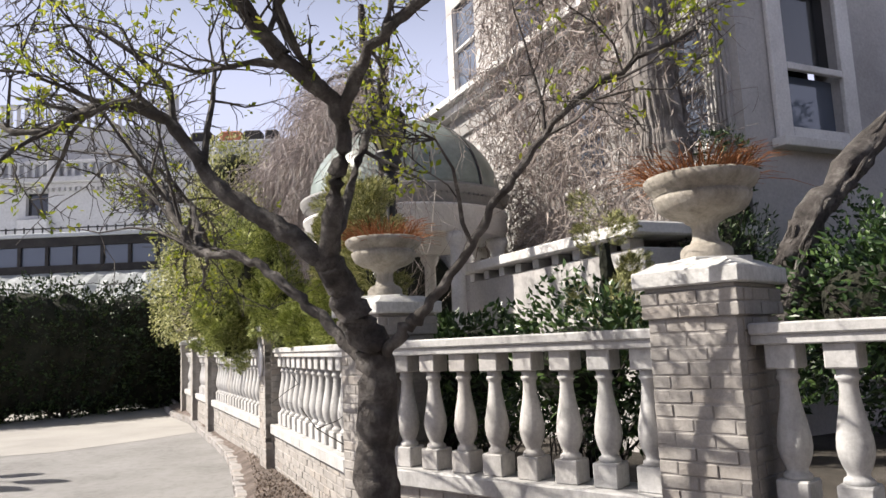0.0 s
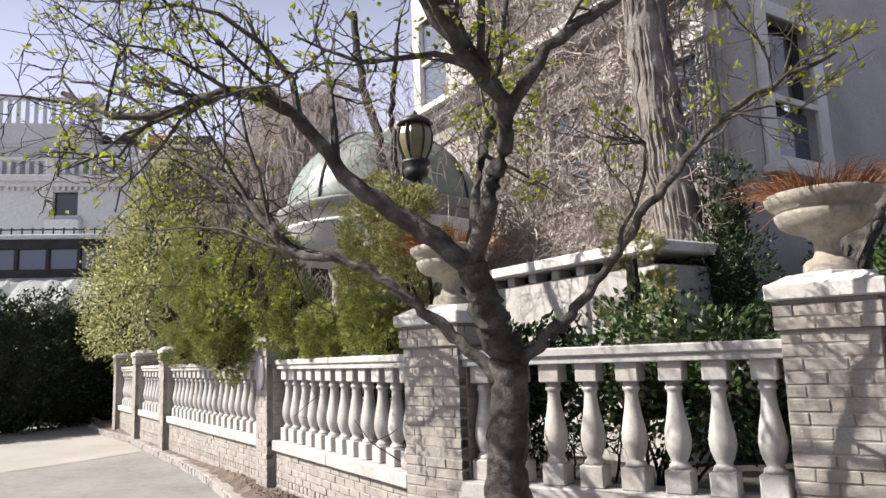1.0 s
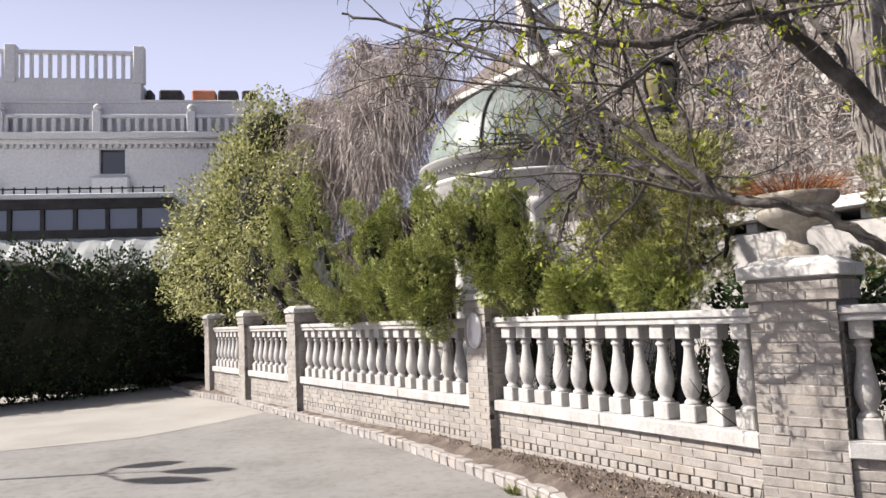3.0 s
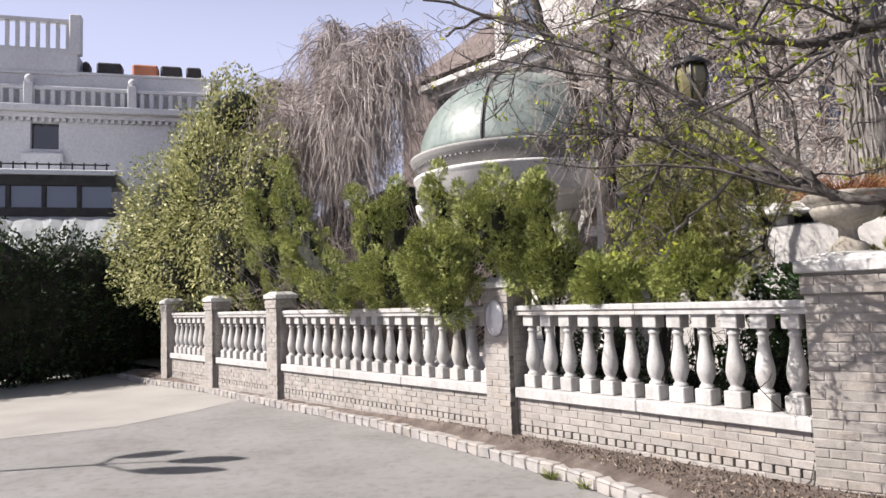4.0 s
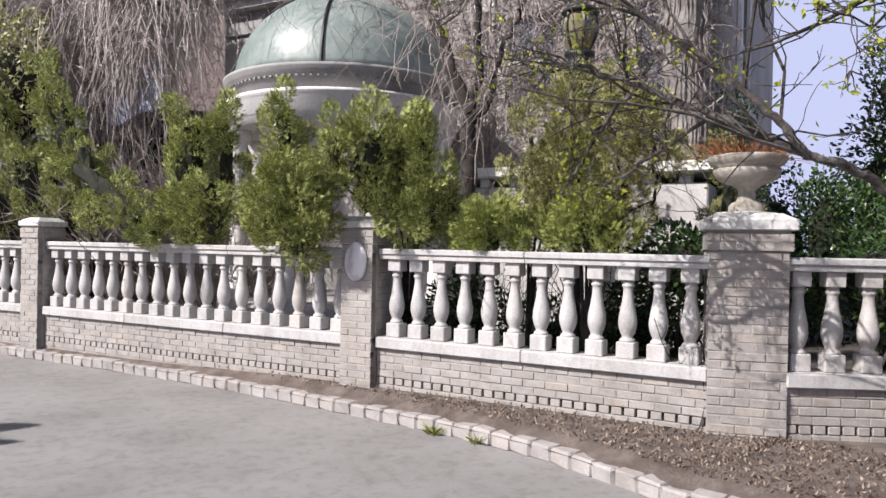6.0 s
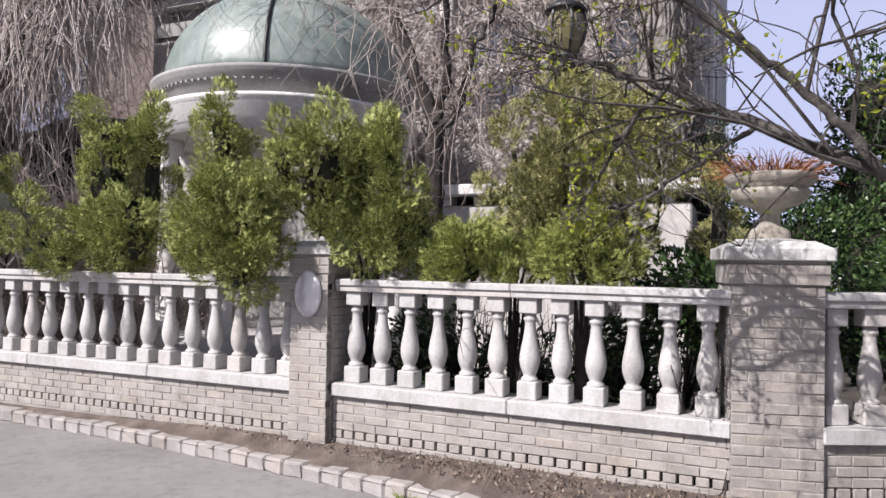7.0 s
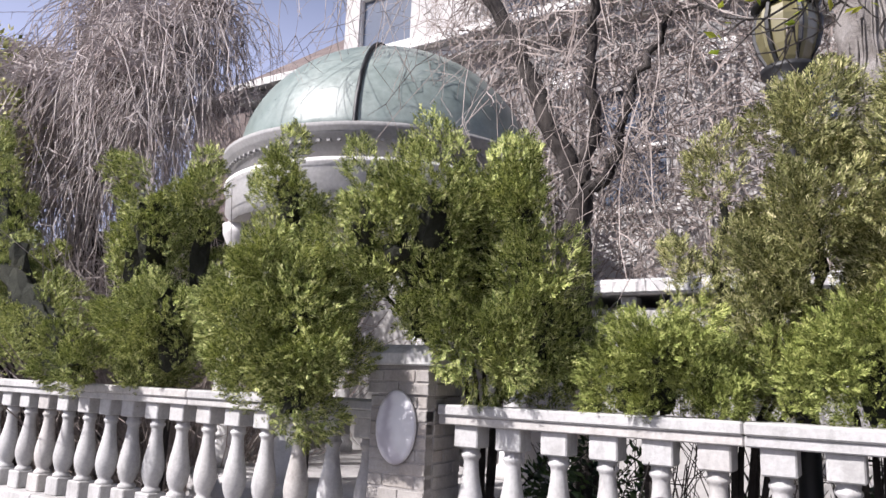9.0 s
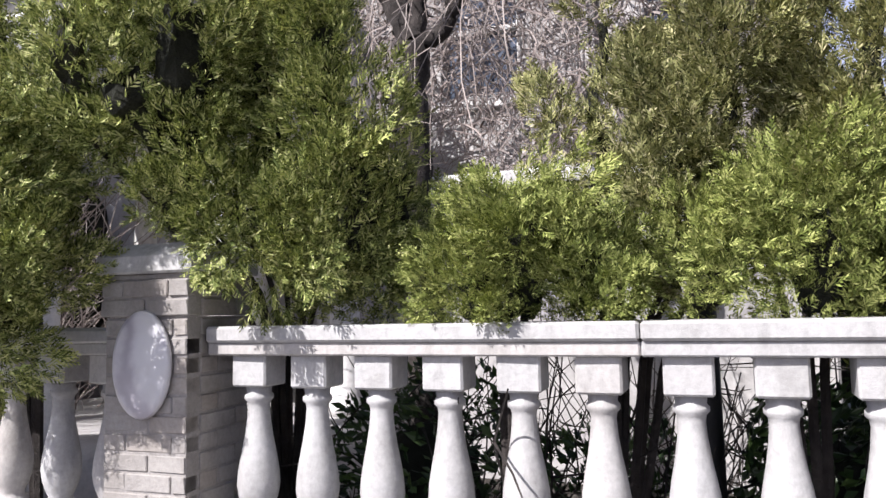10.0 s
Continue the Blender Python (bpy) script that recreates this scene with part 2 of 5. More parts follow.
M_clay = rough_material("terracotta", (0.35, 0.12, 0.06), (0.45, 0.17, 0.09), (0.52, 0.22, 0.13), 3, 30, 0.8, 0.2, 0.005)
M_roof = rough_material("brown_shingle", (0.10, 0.075, 0.07), (0.16, 0.125, 0.115), (0.22, 0.18, 0.165), 3, 25, 0.9, 0.6, 0.02)
M_arbor = leaf_material("arborvitae_leaf", [(0.0, (0.042, 0.060, 0.017)), (0.4, (0.200, 0.246, 0.072)), (0.8, (0.470, 0.506, 0.180)), (1.0, (0.681, 0.686, 0.349))], trans=0.09, patch=3.5)
M_arbor_olive = leaf_material("olive_conifer_leaf", [(0.0, (0.055, 0.065, 0.025)), (0.4, (0.222, 0.235, 0.093)), (0.8, (0.445, 0.445, 0.204)), (1.0, (0.642, 0.593, 0.358))], trans=0.09, patch=3.5)
M_lime = leaf_material("yellow_green_shrub_leaf", [(0.0, (0.066, 0.089, 0.022)), (0.5, (0.243, 0.290, 0.078)), (1.0, (0.508, 0.536, 0.201))], trans=0.08, patch=3.5)
M_holly = leaf_material("variegated_leaf", [(0.0, (0.099, 0.121, 0.050)), (0.35, (0.308, 0.325, 0.138)), (0.75, (0.572, 0.572, 0.286)), (1.0, (0.748, 0.726, 0.473))], 0.4, 0.2, patch=2.0)
M_hedge = leaf_material("dark_hedge_leaf", [(0.0, (0.012, 0.028, 0.009)), (0.6, (0.032, 0.06, 0.02)), (1.0, (0.07, 0.105, 0.035))], 0.42, 0.08, gloss=0.4)
M_rhodo = leaf_material("glossy_dark_leaf", [(0.0, (0.015, 0.035, 0.012)), (0.6, (0.04, 0.08, 0.025)), (1.0, (0.10, 0.16, 0.05))], 0.35, 0.1, gloss=0.4)
M_spring = leaf_material("spring_leaf", [(0.0, (0.16, 0.22, 0.03)), (0.5, (0.32, 0.38, 0.05)), (1.0, (0.52, 0.52, 0.10))], 0.5, 0.45)


def copper_dome_material():
    m, nt, b = mat("verdigris_copper", 0.33, 0.0)
    col = ramp(nt, noise_of(nt, 1.6, 6), [(0.25, (0.13, 0.17, 0.155)), (0.5, (0.23, 0.275, 0.255)), (0.75, (0.34, 0.375, 0.35))])
    n = noise_of(nt, 14, 6, 0.7)
    col = mix(nt, col, ramp(nt, n, [(0.35, (0.6, 0.6, 0.6)), (0.65, (1.0, 1.0, 1.0))]), 0.5, "MULTIPLY")
    nt.links.new(col, b.inputs["Base Color"])
    nt.links.new(ramp(nt, n, [(0.3, (0.26, 0.26, 0.26)), (0.7, (0.42, 0.42, 0.42))]), b.inputs["Roughness"])
    bump(nt, b, n, 0.12, 0.01)
    return m


M_copper = copper_dome_material()
# near-black core colour that stands in for the shade inside foliage
M_inner_shade = rough_material("foliage_inner_shade", (0.012, 0.014, 0.008), (0.022, 0.024, 0.014), (0.04, 0.04, 0.025), 4, 25, 1.0, 1.0, 0.04)


def glass_material(name, colour, rough=0.05):
    m, nt, b = mat(name, rough)
    b.inputs["Base Color"].default_value = (*colour, 1)
    b.inputs["Specular IOR Level"].default_value = 0.9
    bump(nt, b, noise_of(nt, 1.5, 2), 0.06, 0.02)
    return m


M_glass = glass_material("window_glass", (0.10, 0.12, 0.16))
M_blackglass = glass_material("dark_window_glass", (0.015, 0.017, 0.02), 0.1)
M_amber = glass_material("olive_lantern_glass", (0.17, 0.15, 0.07), 0.35)


def marble_material():
    m, nt, b = mat("veined_marble", 0.3)
    w = node(nt, "ShaderNodeTexWave", Scale=2.6, Distortion=11.0, Detail=5.0)
    nt.links.new(coords(nt), w.inputs["Vector"])
    nt.links.new(ramp(nt, w.outputs["Fac"], [(0.0, (0.40, 0.375, 0.41)), (0.3, (0.50, 0.48, 0.51)), (0.6, (0.58, 0.565, 0.585)), (1.0, (0.64, 0.63, 0.64))]), b.inputs["Base Color"])
    return m


M_marble = marble_material()

# ---- ground ----
ROAD_Z, BED_Z, SOIL_Z, GARDEN_Z = -0.2, -0.06, -0.015, 0.08
KERB = [(-9.3, 18.3), (-8.1, 16.6), (-6.55, 14.75), (-5.0, 12.45), (-3.95, 10.95), (-2.88, 9.3), (-1.85, 7.4), (-1.42, 6.55), (-1.12, 5.75), (-0.98, 5.05), (-0.85, 4.4), (-0.35, 3.5), (0.6, 2.5), (1.9, 1.5), (3.5, 0.5), (6.0, -1.2), (12.0, -5.0)]


def sheet(name, pts, z, material, label, category):
    bm = bmesh.new()
    f = bm.faces.new([bm.verts.new((x, y, z)) for x, y in pts])
    if f.normal.z < 0:
        f.normal_flip()
    bmesh.ops.triangulate(bm, faces=[f])
    return tagged(part(name, bm, material), label, category, kind="structure")


sheet("ground", [(-900, -900), (900, -900), (900, 900), (-900, 900)], ROAD_Z, M_road, "worn grey asphalt road surface in sunlight", "road")
sheet("pavement", [(-7.95, 10.2), (-6.7, 10.75), (-5.95, 12.0), (-5.45, 13.1), (-6.55, 14.72), (-8.1, 16.57), (-9.3, 18.27), (-9.4, 20.0), (-14, 24), (-40, 20), (-30, 2)], ROAD_Z + 0.004, M_apron, "pale concrete driveway apron in the sun", "driveway")
kl = smooth_line([(x, y, 0) for x, y in KERB], 10)


def planting_bed():
    """Soil that rises behind the kerb and lies level to the wall."""
    way = np.gradient(kl[:, :2], axis=0)
    inward = unit(np.stack([-way[:, 1], way[:, 0]], 1))
    bm = bmesh.new()
    rows = [[bm.verts.new((*(p[:2] + q * d), z)) for p, q in zip(kl, inward)] for d, z in ((0.0, -0.11), (0.12, -0.085), (0.3, SOIL_Z))]
    for a, b in zip(rows, rows[1:]):
        for i in range(len(kl) - 1):
            bm.faces.new((a[i], a[i + 1], b[i + 1], b[i]))
    back = [bm.verts.new((x, y, SOIL_Z)) for x, y in ((14, 3), (5.5, 7), (3, 9), tuple(P(11, 2.2)[:2]))]
    bmesh.ops.triangulate(bm, faces=[bm.faces.new(rows[-1] + back)])
    bmesh.ops.recalc_face_normals(bm, faces=list(bm.faces))
    tagged(part("planting_bed", bm, M_soil), "bare mulch soil strip between kerb and wall", "soil", kind="structure")


planting_bed()
sheet("garden_ground", [tuple(P(*q)[:2]) for q in ((11, 0.25), (4, 0.25), (-3.2, 0.15), (-5.8, 1.1), (-8.5, 2.3), (-16, 6), (-20, 30), (24, 30), (24, 0.25))], GARDEN_Z, M_garden, "dry garden soil behind the balustrade, darkened to stand for shade", "soil")

# ---- plain walls added out of view behind the camera to block low sky light ----
def unseen_blocker(name, x0, x1, y0, y1):
    bm = box_bm(x0, x1, y0, y1, ROAD_Z, 7.0, 0.03)
    add_box(bm, x0 - 0.15, x1 + 0.15, y0 - 0.15, y1 + 0.15, 7.0, 7.25, 0.03)
    tagged(part(name, bm, M_roof), "plain brown wall added out of view to block low sky light", "wall", kind="structure")


unseen_blocker("wall_south", -4.0, 20.0, -9.5, -9.0)
unseen_blocker("wall_east", 20.1, 20.6, -9.5, 2.0)

# ---- mulch crumbs ----
def crumbs():
    rng = np.random.default_rng(3)
    k = kl[12:150]
    i = rng.integers(0, len(k) - 1, 16000)
    t = rng.random(16000)[:, None]
    a = k[i] * (1 - t) + k[i + 1] * t
    inward = np.stack([-(k[i + 1] - k[i])[:, 1], (k[i + 1] - k[i])[:, 0]], 1)
    inward = unit(inward)
    d = rng.uniform(0.2, 1.5, 16000)[:, None]
    pos = np.column_stack([a[:, :2] + inward * d, np.full(16000, SOIL_Z)])
    v, f = leaf_quads(pos, np.tile([0, 0, 0.25], (16000, 1)), rng, 0.034, 0.015, 0.6)
    ob = part_np("mulch_chips", v, f, leaf_material("bark_chip", [(0.0, (0.07, 0.052, 0.042)), (0.6, (0.19, 0.145, 0.12)), (1.0, (0.40, 0.34, 0.29))], 0.9, 0.0))
    tagged(ob, "scattered bark mulch chips and dead leaves on soil", "mulch", kind="stuff")


# ---- kerb of granite setts ----
def kerb():
    root = thing("kerb", Matrix.Identity(4), "rough granite sett kerb along the planting bed", "kerb", kind="structure")
    rng = random.Random(5)
    shapes = []
    for i in range(5):
        bm = box_bm(-0.094, 0.094, -0.07, 0.07, 0, 0.125, 0.016)
        for v in bm.verts:
            v.co += Vector((rng.uniform(-0.008, 0.008), rng.uniform(-0.01, 0.01), rng.uniform(-0.008, 0.008)))
        me = bpy.data.meshes.new("sett")
        bm.to_mesh(me)
        bm.free()
        me.materials.append(M_kerb)
        shapes.append(me)
    seg = np.linalg.norm(np.diff(kl, axis=0), axis=1)
    s = np.concatenate([[0], np.cumsum(seg)])
    d = 0.0
    while d < s[-1] - 8:
        x, y = np.interp(d, s, kl[:, 0]), np.interp(d, s, kl[:, 1])
        x2, y2 = np.interp(d + 0.1, s, kl[:, 0]), np.interp(d + 0.1, s, kl[:, 1])
        a = math.atan2(y2 - y, x2 - x)
        o = new("sett", rng.choice(shapes))
        o.parent = root
        o.matrix_basis = pose(x - math.sin(a) * 0.07, y + math.cos(a) * 0.07, ROAD_Z - 0.012 + rng.uniform(-0.006, 0.006), 0, 0, math.degrees(a) + rng.uniform(-2, 2))
        d += 0.193


# ---- brick piers and balustrade bays ----
COURSE, BRICK = 0.0685, 0.205


def brick_meshes(length, count, seed):
    rng = random.Random(seed)
    out = []
    for i in range(count):
        bm = box_bm(-length / 2 + 0.004, length / 2 - 0.004, 0.0, 0.07, 0.004, COURSE - 0.005, 0.004)
        for v in bm.verts:
            v.co.y += rng.uniform(-0.003, 0.003)
        me = bpy.data.meshes.new("brick")
        bm.to_mesh(me)
        bm.free()
        me.materials.append(M_brick)
        out.append(me)
    return out


BRICKS = {}


def lay_face(root, m, length, z0, courses, rng, keep=lambda x, c: True):
    """Bricks on a face: x from 0 to length, outer face towards -y."""
    for c in range(courses):
        x = 0.0
        first = BRICK / 2 if c % 2 else BRICK
        while x < length - 0.02:
            w = min(first if x == 0 else BRICK, length - x)
            if length - x - w < 0.05:
                w = length - x
            key = round(w, 2)
            if key not in BRICKS:
                BRICKS[key] = brick_meshes(w, 4, int(key * 100))
            if keep(x + w / 2, c):
                o = new("brick", rng.choice(BRICKS[key]))
                o.parent = root
                o.matrix_basis = m @ pose(x + w / 2, rng.uniform(-0.004, 0.002), z0 + c * COURSE)
            x += w


def pier(u, n, turn, width, depth, shaft, band, label, big=False, plaque=False, faces="FRL", over=0.03):
    """A square brick pier with a projecting band and a stone cap; origin at the middle of its foot."""
    root = thing("brick_pier", at_wall(u, n, 0, turn), label, "pier", "piers of the garden wall")
    rng = random.Random(int(u * 10) + 50)
    w, d = width / 2, depth / 2
    z0 = -0.14
    courses = round((shaft - z0) / COURSE)
    top = z0 + courses * COURSE
    part("mortar_core", box_bm(-w + 0.004, w - 0.004, -d + 0.004, d - 0.004, z0 - 0.1, top + 0.002), M_mortar, root)
    if "F" in faces:
        lay_face(root, pose(-w, -d, 0), width, z0, courses, rng)
    if "R" in faces:
        lay_face(root, pose(w, -d + 0.07, 0, 0, 0, 90), depth - 0.07, z0, courses, rng)
    if "L" in faces:
        lay_face(root, pose(-w, d, 0, 0, 0, -90), depth - 0.07, z0, courses, rng)
    o = over * 0.45
    bm = bmesh.new()
    band = 2 * COURSE
    add_box(bm, -w - o + 0.006, w + o - 0.006, -d - o + 0.006, d + o - 0.006, top + 0.004, top + band, 0.004)
    add_box(bm, -w - 0.004, w + 0.004, -d - 0.004, d + 0.004, top + band, top + band + 0.022, 0.004)
    part("band", bm, M_mortar, root, "projecting brick band under the cap")
    lay_face(root, pose(-w - o, -d - o, 0), width + 2 * o, top + 0.002, 2, rng)
    lay_face(root, pose(w + o, -d - o + 0.07, 0, 0, 0, 90), depth + 2 * o - 0.07, top + 0.002, 2, rng)
    z = top + band + 0.022
    c = over
    bm = bmesh.new()
    r = bmesh.ops.create_cube(bm, size=1)
    h = 0.085 if big else 0.07
    for v in r["verts"]:
        v.co = Vector((v.co.x * 2 * (w + c), v.co.y * 2 * (d + c), z + (v.co.z + 0.5) * h))
    bmesh.ops.bevel(bm, geom=list(bm.edges), offset=0.008, segments=1, affect="EDGES")
    slope = [bm.verts.new((sx * (w + c - 0.01), sy * (d + c - 0.01), z + h - 0.004)) for sx, sy in ((-1, -1), (1, -1), (1, 1), (-1, 1))]
    up = [bm.verts.new((sx * (w - 0.05), sy * (d - 0.05), z + h + 0.045)) for sx, sy in ((-1, -1), (1, -1), (1, 1), (-1, 1))]
    for i in range(4):
        bm.faces.new((slope[i], slope[(i + 1) % 4], up[(i + 1) % 4], up[i]))
    bm.faces.new(up)
    part("cap", bm, M_cap, root, "weathered white stone cap")
    if plaque:
        bm = bmesh.new()
        lathe(bm, [(0.0001, 0.0), (0.125, 0.0), (0.13, 0.008), (0.125, 0.02), (0.11, 0.025), (0.0001, 0.027)], 32)
        for v in bm.verts:
            v.co = Vector((v.co.x, -d - 0.006 - v.co.z, v.co.y * 1.5 + 1.20))
        bmesh.ops.recalc_face_normals(bm, faces=list(bm.faces))
        part("plaque", bm, M_marble, root, "oval veined marble plaque", True)
    return root, z + h + 0.04


def baluster_mesh():
    bm = bmesh.new()
    add_box(bm, -0.075, 0.075, -0.075, 0.075, 0, 0.135, 0.008)
    add_box(bm, -0.07, 0.07, -0.07, 0.07, 0.635, 0.752, 0.007)
    lathe(bm, [(0.062, 0.13), (0.064, 0.145), (0.06, 0.158), (0.047, 0.166), (0.046, 0.18), (0.058, 0.205), (0.071, 0.245), (0.077, 0.285), (0.074, 0.33), (0.064, 0.39), (0.052, 0.45), (0.043, 0.51), (0.039, 0.56), (0.042, 0.578), (0.052, 0.588), (0.052, 0.602), (0.044, 0.61), (0.048, 0.64)], 18)
    me = bpy.data.meshes.new("baluster")
    bm.to_mesh(me)
    bm.free()
    me.materials.append(M_white)
    return me


BALUSTER = baluster_mesh()


def bay(u0, n0, u1, n1, count, label, lead=None):
    """A bay from its right end (u0, n0) to its left end (u1, n1), on the line of the plinth's front face. x runs from left to right."""
    a, b = P(u1, n1), P(u0, n0)
    L = (b - a).length
    turn = math.degrees(math.atan2(b.y - a.y, b.x - a.x))
    root = thing("balustrade_bay", pose(a.x, a.y, 0, 0, 0, turn), label, "balustrade", "bays of the garden balustrade")
    rng = random.Random(int(u0 * 7) + 90)
    bm = box_bm(0, L, 0.006, 0.26, -0.25, -0.045 + COURSE)
    add_box(bm, 0, L, 0.006, 0.26, -0.045 + 2 * COURSE, 0.37)
    add_box(bm, 0, L, 0.09, 0.26, -0.045 + COURSE, -0.045 + 2 * COURSE)
    part("plinth_core", bm, M_mortar, root)
    lay_face(root, Matrix.Identity(4), L, -0.045, 6, rng, lambda x, c: not (c == 1))
    # the second course is open-jointed: half bricks with gaps
    x = 0.05
    me = bpy.data.meshes.new("half_brick")
    bm = box_bm(-0.042, 0.042, 0.0, 0.07, 0.004, COURSE - 0.005, 0.004)
    bm.to_mesh(me)
    bm.free()
    me.materials.append(M_brick)
    while x < L - 0.03:
        o = new("brick", me)
        o.parent = root
        o.matrix_basis = pose(x, rng.uniform(-0.004, 0.002), -0.045 + COURSE)
        x += 0.105
    joints = [0.0] + [L * k / max(1, round(L / 1.6)) for k in range(1, max(1, round(L / 1.6)))] + [L]
    for p, q in zip(joints, joints[1:]):
        part("ledge_slab", box_bm(p + 0.002, q - 0.002, -0.045, 0.27, 0.368, 0.478, 0.01), M_white, root)
    for p, q in zip(joints, joints[1:]):
        part("handrail", box_bm(p + 0.002, q - 0.002, -0.012, 0.222, 1.272, 1.33, 0.009), M_white, root)
        part("rail_moulding", box_bm(p + 0.001, q - 0.001, 0.006, 0.204, 1.226, 1.274, 0.006), M_white, root)
    for k in range(count):
        o = new("baluster", BALUSTER)
        o.parent = root
        first = lead or L * 0.5 / count
        o.matrix_basis = pose(first + (L - 2 * first) * k / (count - 1) + rng.uniform(-0.006, 0.006), 0.105, 0.477, 0, 0, rng.uniform(-2, 2))
    return root


A_TURN, B_TURN = 20.0, 12.1
pier(10.4, 0.08, 0, 0.36, 0.36, 1.38, 0.12, "slim tan brick pier at the end of the wall")
pier(7.96, 0.08, 0, 0.36, 0.36, 1.38, 0.12, "slim tan brick pier under an evergreen")
pier(5.37, 0.08, 0, 0.37, 0.36, 1.40, 0.12, "slim tan brick pier with a pale cap")
pier(0.15, 0.085, 0, 0.37, 0.36, 1.39, 0.115, "slim tan brick pier bearing an oval marble plaque", plaque=True)
bp, B_TOP = pier(-3.32, 0.178, B_TURN, 0.565, 0.47, 1.375, 0.115, "broad tan brick pier bearing a stone urn", big=True, over=0.05)
ap, A_TOP = pier(-5.647, 1.096, A_TURN, 0.46, 0.5, 1.375, 0.115, "broad tan brick pier bearing a stone urn, beside the street tree", big=True, over=0.05)
bay(8.15, 0.0, 10.21, 0.0, 8, "white stone balustrade bay on a low brick plinth")
bay(5.56, 0.0, 7.77, 0.0, 8, "white stone balustrade bay on a low brick plinth")
bay(0.34, 0.0, 5.18, 0.0, 18, "long white stone balustrade bay overhung by evergreens")
bay(-3.1, -0.07, -0.04, 0.0, 12, "white stone balustrade bay on a low brick plinth", 0.157)
bay(-5.483, 0.875, -3.62, 0.03, 8, "white stone balustrade bay behind the street tree")
bay(-8.077, 1.819, -5.917, 1.035, 9, "white stone balustrade bay on a low brick plinth")


def urn(m, label):
    root = thing("garden_urn", m, label, "urn", "urns on the piers")
    bm = bmesh.new()
    lathe(bm, [(0.165, 0), (0.17, 0.02), (0.165, 0.075), (0.14, 0.1), (0.1, 0.115), (0.085, 0.14), (0.08, 0.2), (0.095, 0.225), (0.12, 0.235), (0.13, 0.25), (0.22, 0.275), (0.285, 0.31), (0.315, 0.36), (0.318, 0.385), (0.3, 0.395), (0.3, 0.405), (0.345, 0.43), (0.372, 0.465), (0.375, 0.49), (0.36, 0.505), (0.325, 0.5), (0.3, 0.47), (0.2, 0.45)], 36)
    for v in bm.verts:
        v.co = Vector((v.co.x * 0.78, v.co.y * 0.78, v.co.z * 0.9))
    part("bowl", bm, M_urn, root)
    bm = box_bm(-0.16, 0.16, -0.16, 0.16, -0.02, 0.02, 0.008)
    part("foot_block", bm, M_cap, root)
    return root


def straw(m, label, seed):
    rng = np.random.default_rng(seed)
    polys = []
    for i in range(420):
        a, r = rng.uniform(0, 2 * math.pi), 0.23 * math.sqrt(rng.random())
        p = np.array([r * math.cos(a), r * math.sin(a), 0])
        d = unit(np.array([math.cos(a) * (0.3 + r * 3), math.sin(a) * (0.3 + r * 3), 1.0]) + rng.normal(0, 0.35, 3))
        h = rng.uniform(0.09, 0.28)
        pts = [p, p + d * h * 0.5, p + d * h * 0.85 + np.array([0, 0, -0.06 * h]), p + d * h * 1.1 + np.array([d[0] * 0.05, d[1] * 0.05, -0.25 * h])]
        polys.append((pts, [0.003, 0.0026, 0.002, 0.001]))
    v, f = tubes(polys, 3)
    o = part_np("dry_grass", v, f, M_straw)
    o.matrix_world = m
    tagged(o, label, "dry plant", "dead plants in the urns")


bu = bp.matrix_world.translation
au = ap.matrix_world.translation
urn(pose(bu.x, bu.y, B_TOP), "wide cast-stone urn holding dead reddish grass")
urn(pose(au.x, au.y, A_TOP, 0, 0, 20), "wide cast-stone urn holding dead reddish grass, by the street tree")
straw(pose(bu.x, bu.y, B_TOP + 0.41), "tuft of dead rust-brown grass in a stone urn", 1)
straw(pose(au.x, au.y, A_TOP + 0.41), "tuft of dead rust-brown grass in a stone urn", 2)
kerb()
crumbs()

# ---- house behind the garden ----
FAC = 4.9


def window(root, u, z0, z1, half, n=FAC, glass=None, sill=True):
    """A framed window in the facade: casing, sash bars, panes and sill."""
    win = new("window")
    win.parent = root
    win.matrix_basis = pose(-u, n, 0)
    fr = bmesh.new()
    for x0, x1, a, b in ((-half - 0.12, -half, z0 - 0.02, z1 + 0.14), (half, half + 0.12, z0 - 0.02, z1 + 0.14), (-half, half, z1, z1 + 0.14), (-half, half, (z0 + z1) / 2 - 0.03, (z0 + z1) / 2 + 0.03), (-half, half, z0 - 0.02, z0 + 0.05)):
        add_box(fr, x0, x1, -0.07, 0.06, a, b, 0.008)
    part("frame", fr, M_trim, win)
    for a, b in ((z0 + 0.05, (z0 + z1) / 2 - 0.03), ((z0 + z1) / 2 + 0.03, z1)):
        part("pane", box_bm(-half, half, 0.0, 0.02, a, b), glass or M_glass, win)
    if sill:
        part("sill", box_bm(-half - 0.2, half + 0.2, -0.16, 0.05, z0 - 0.12, z0 - 0.022, 0.01), M_trim, win)


def wall_with_holes(u0, u1, z0, z1, n0, n1, holes):
    """A wall slab along the facade (x = -u) with rectangular openings (u, half, z0, z1)."""
    bm = bmesh.new()
    xs = sorted({-u0, -u1, *[-h[0] - h[1] for h in holes], *[-h[0] + h[1] for h in holes]})
    zs = sorted({z0, z1, *[h[2] for h in holes], *[h[3] for h in holes]})
    for xa, xb in zip(xs, xs[1:]):
        for za, zb in zip(zs, zs[1:]):
            xm, zm = (xa + xb) / 2, (za + zb) / 2
            if not any(-h[0] - h[1] < xm < -h[0] + h[1] and h[2] < zm < h[3] for h in holes):
                add_box(bm, xa, xb, n0, n1, za, zb)
    bmesh.ops.remove_doubles(bm, verts=list(bm.verts), dist=0.0005)
    return bm


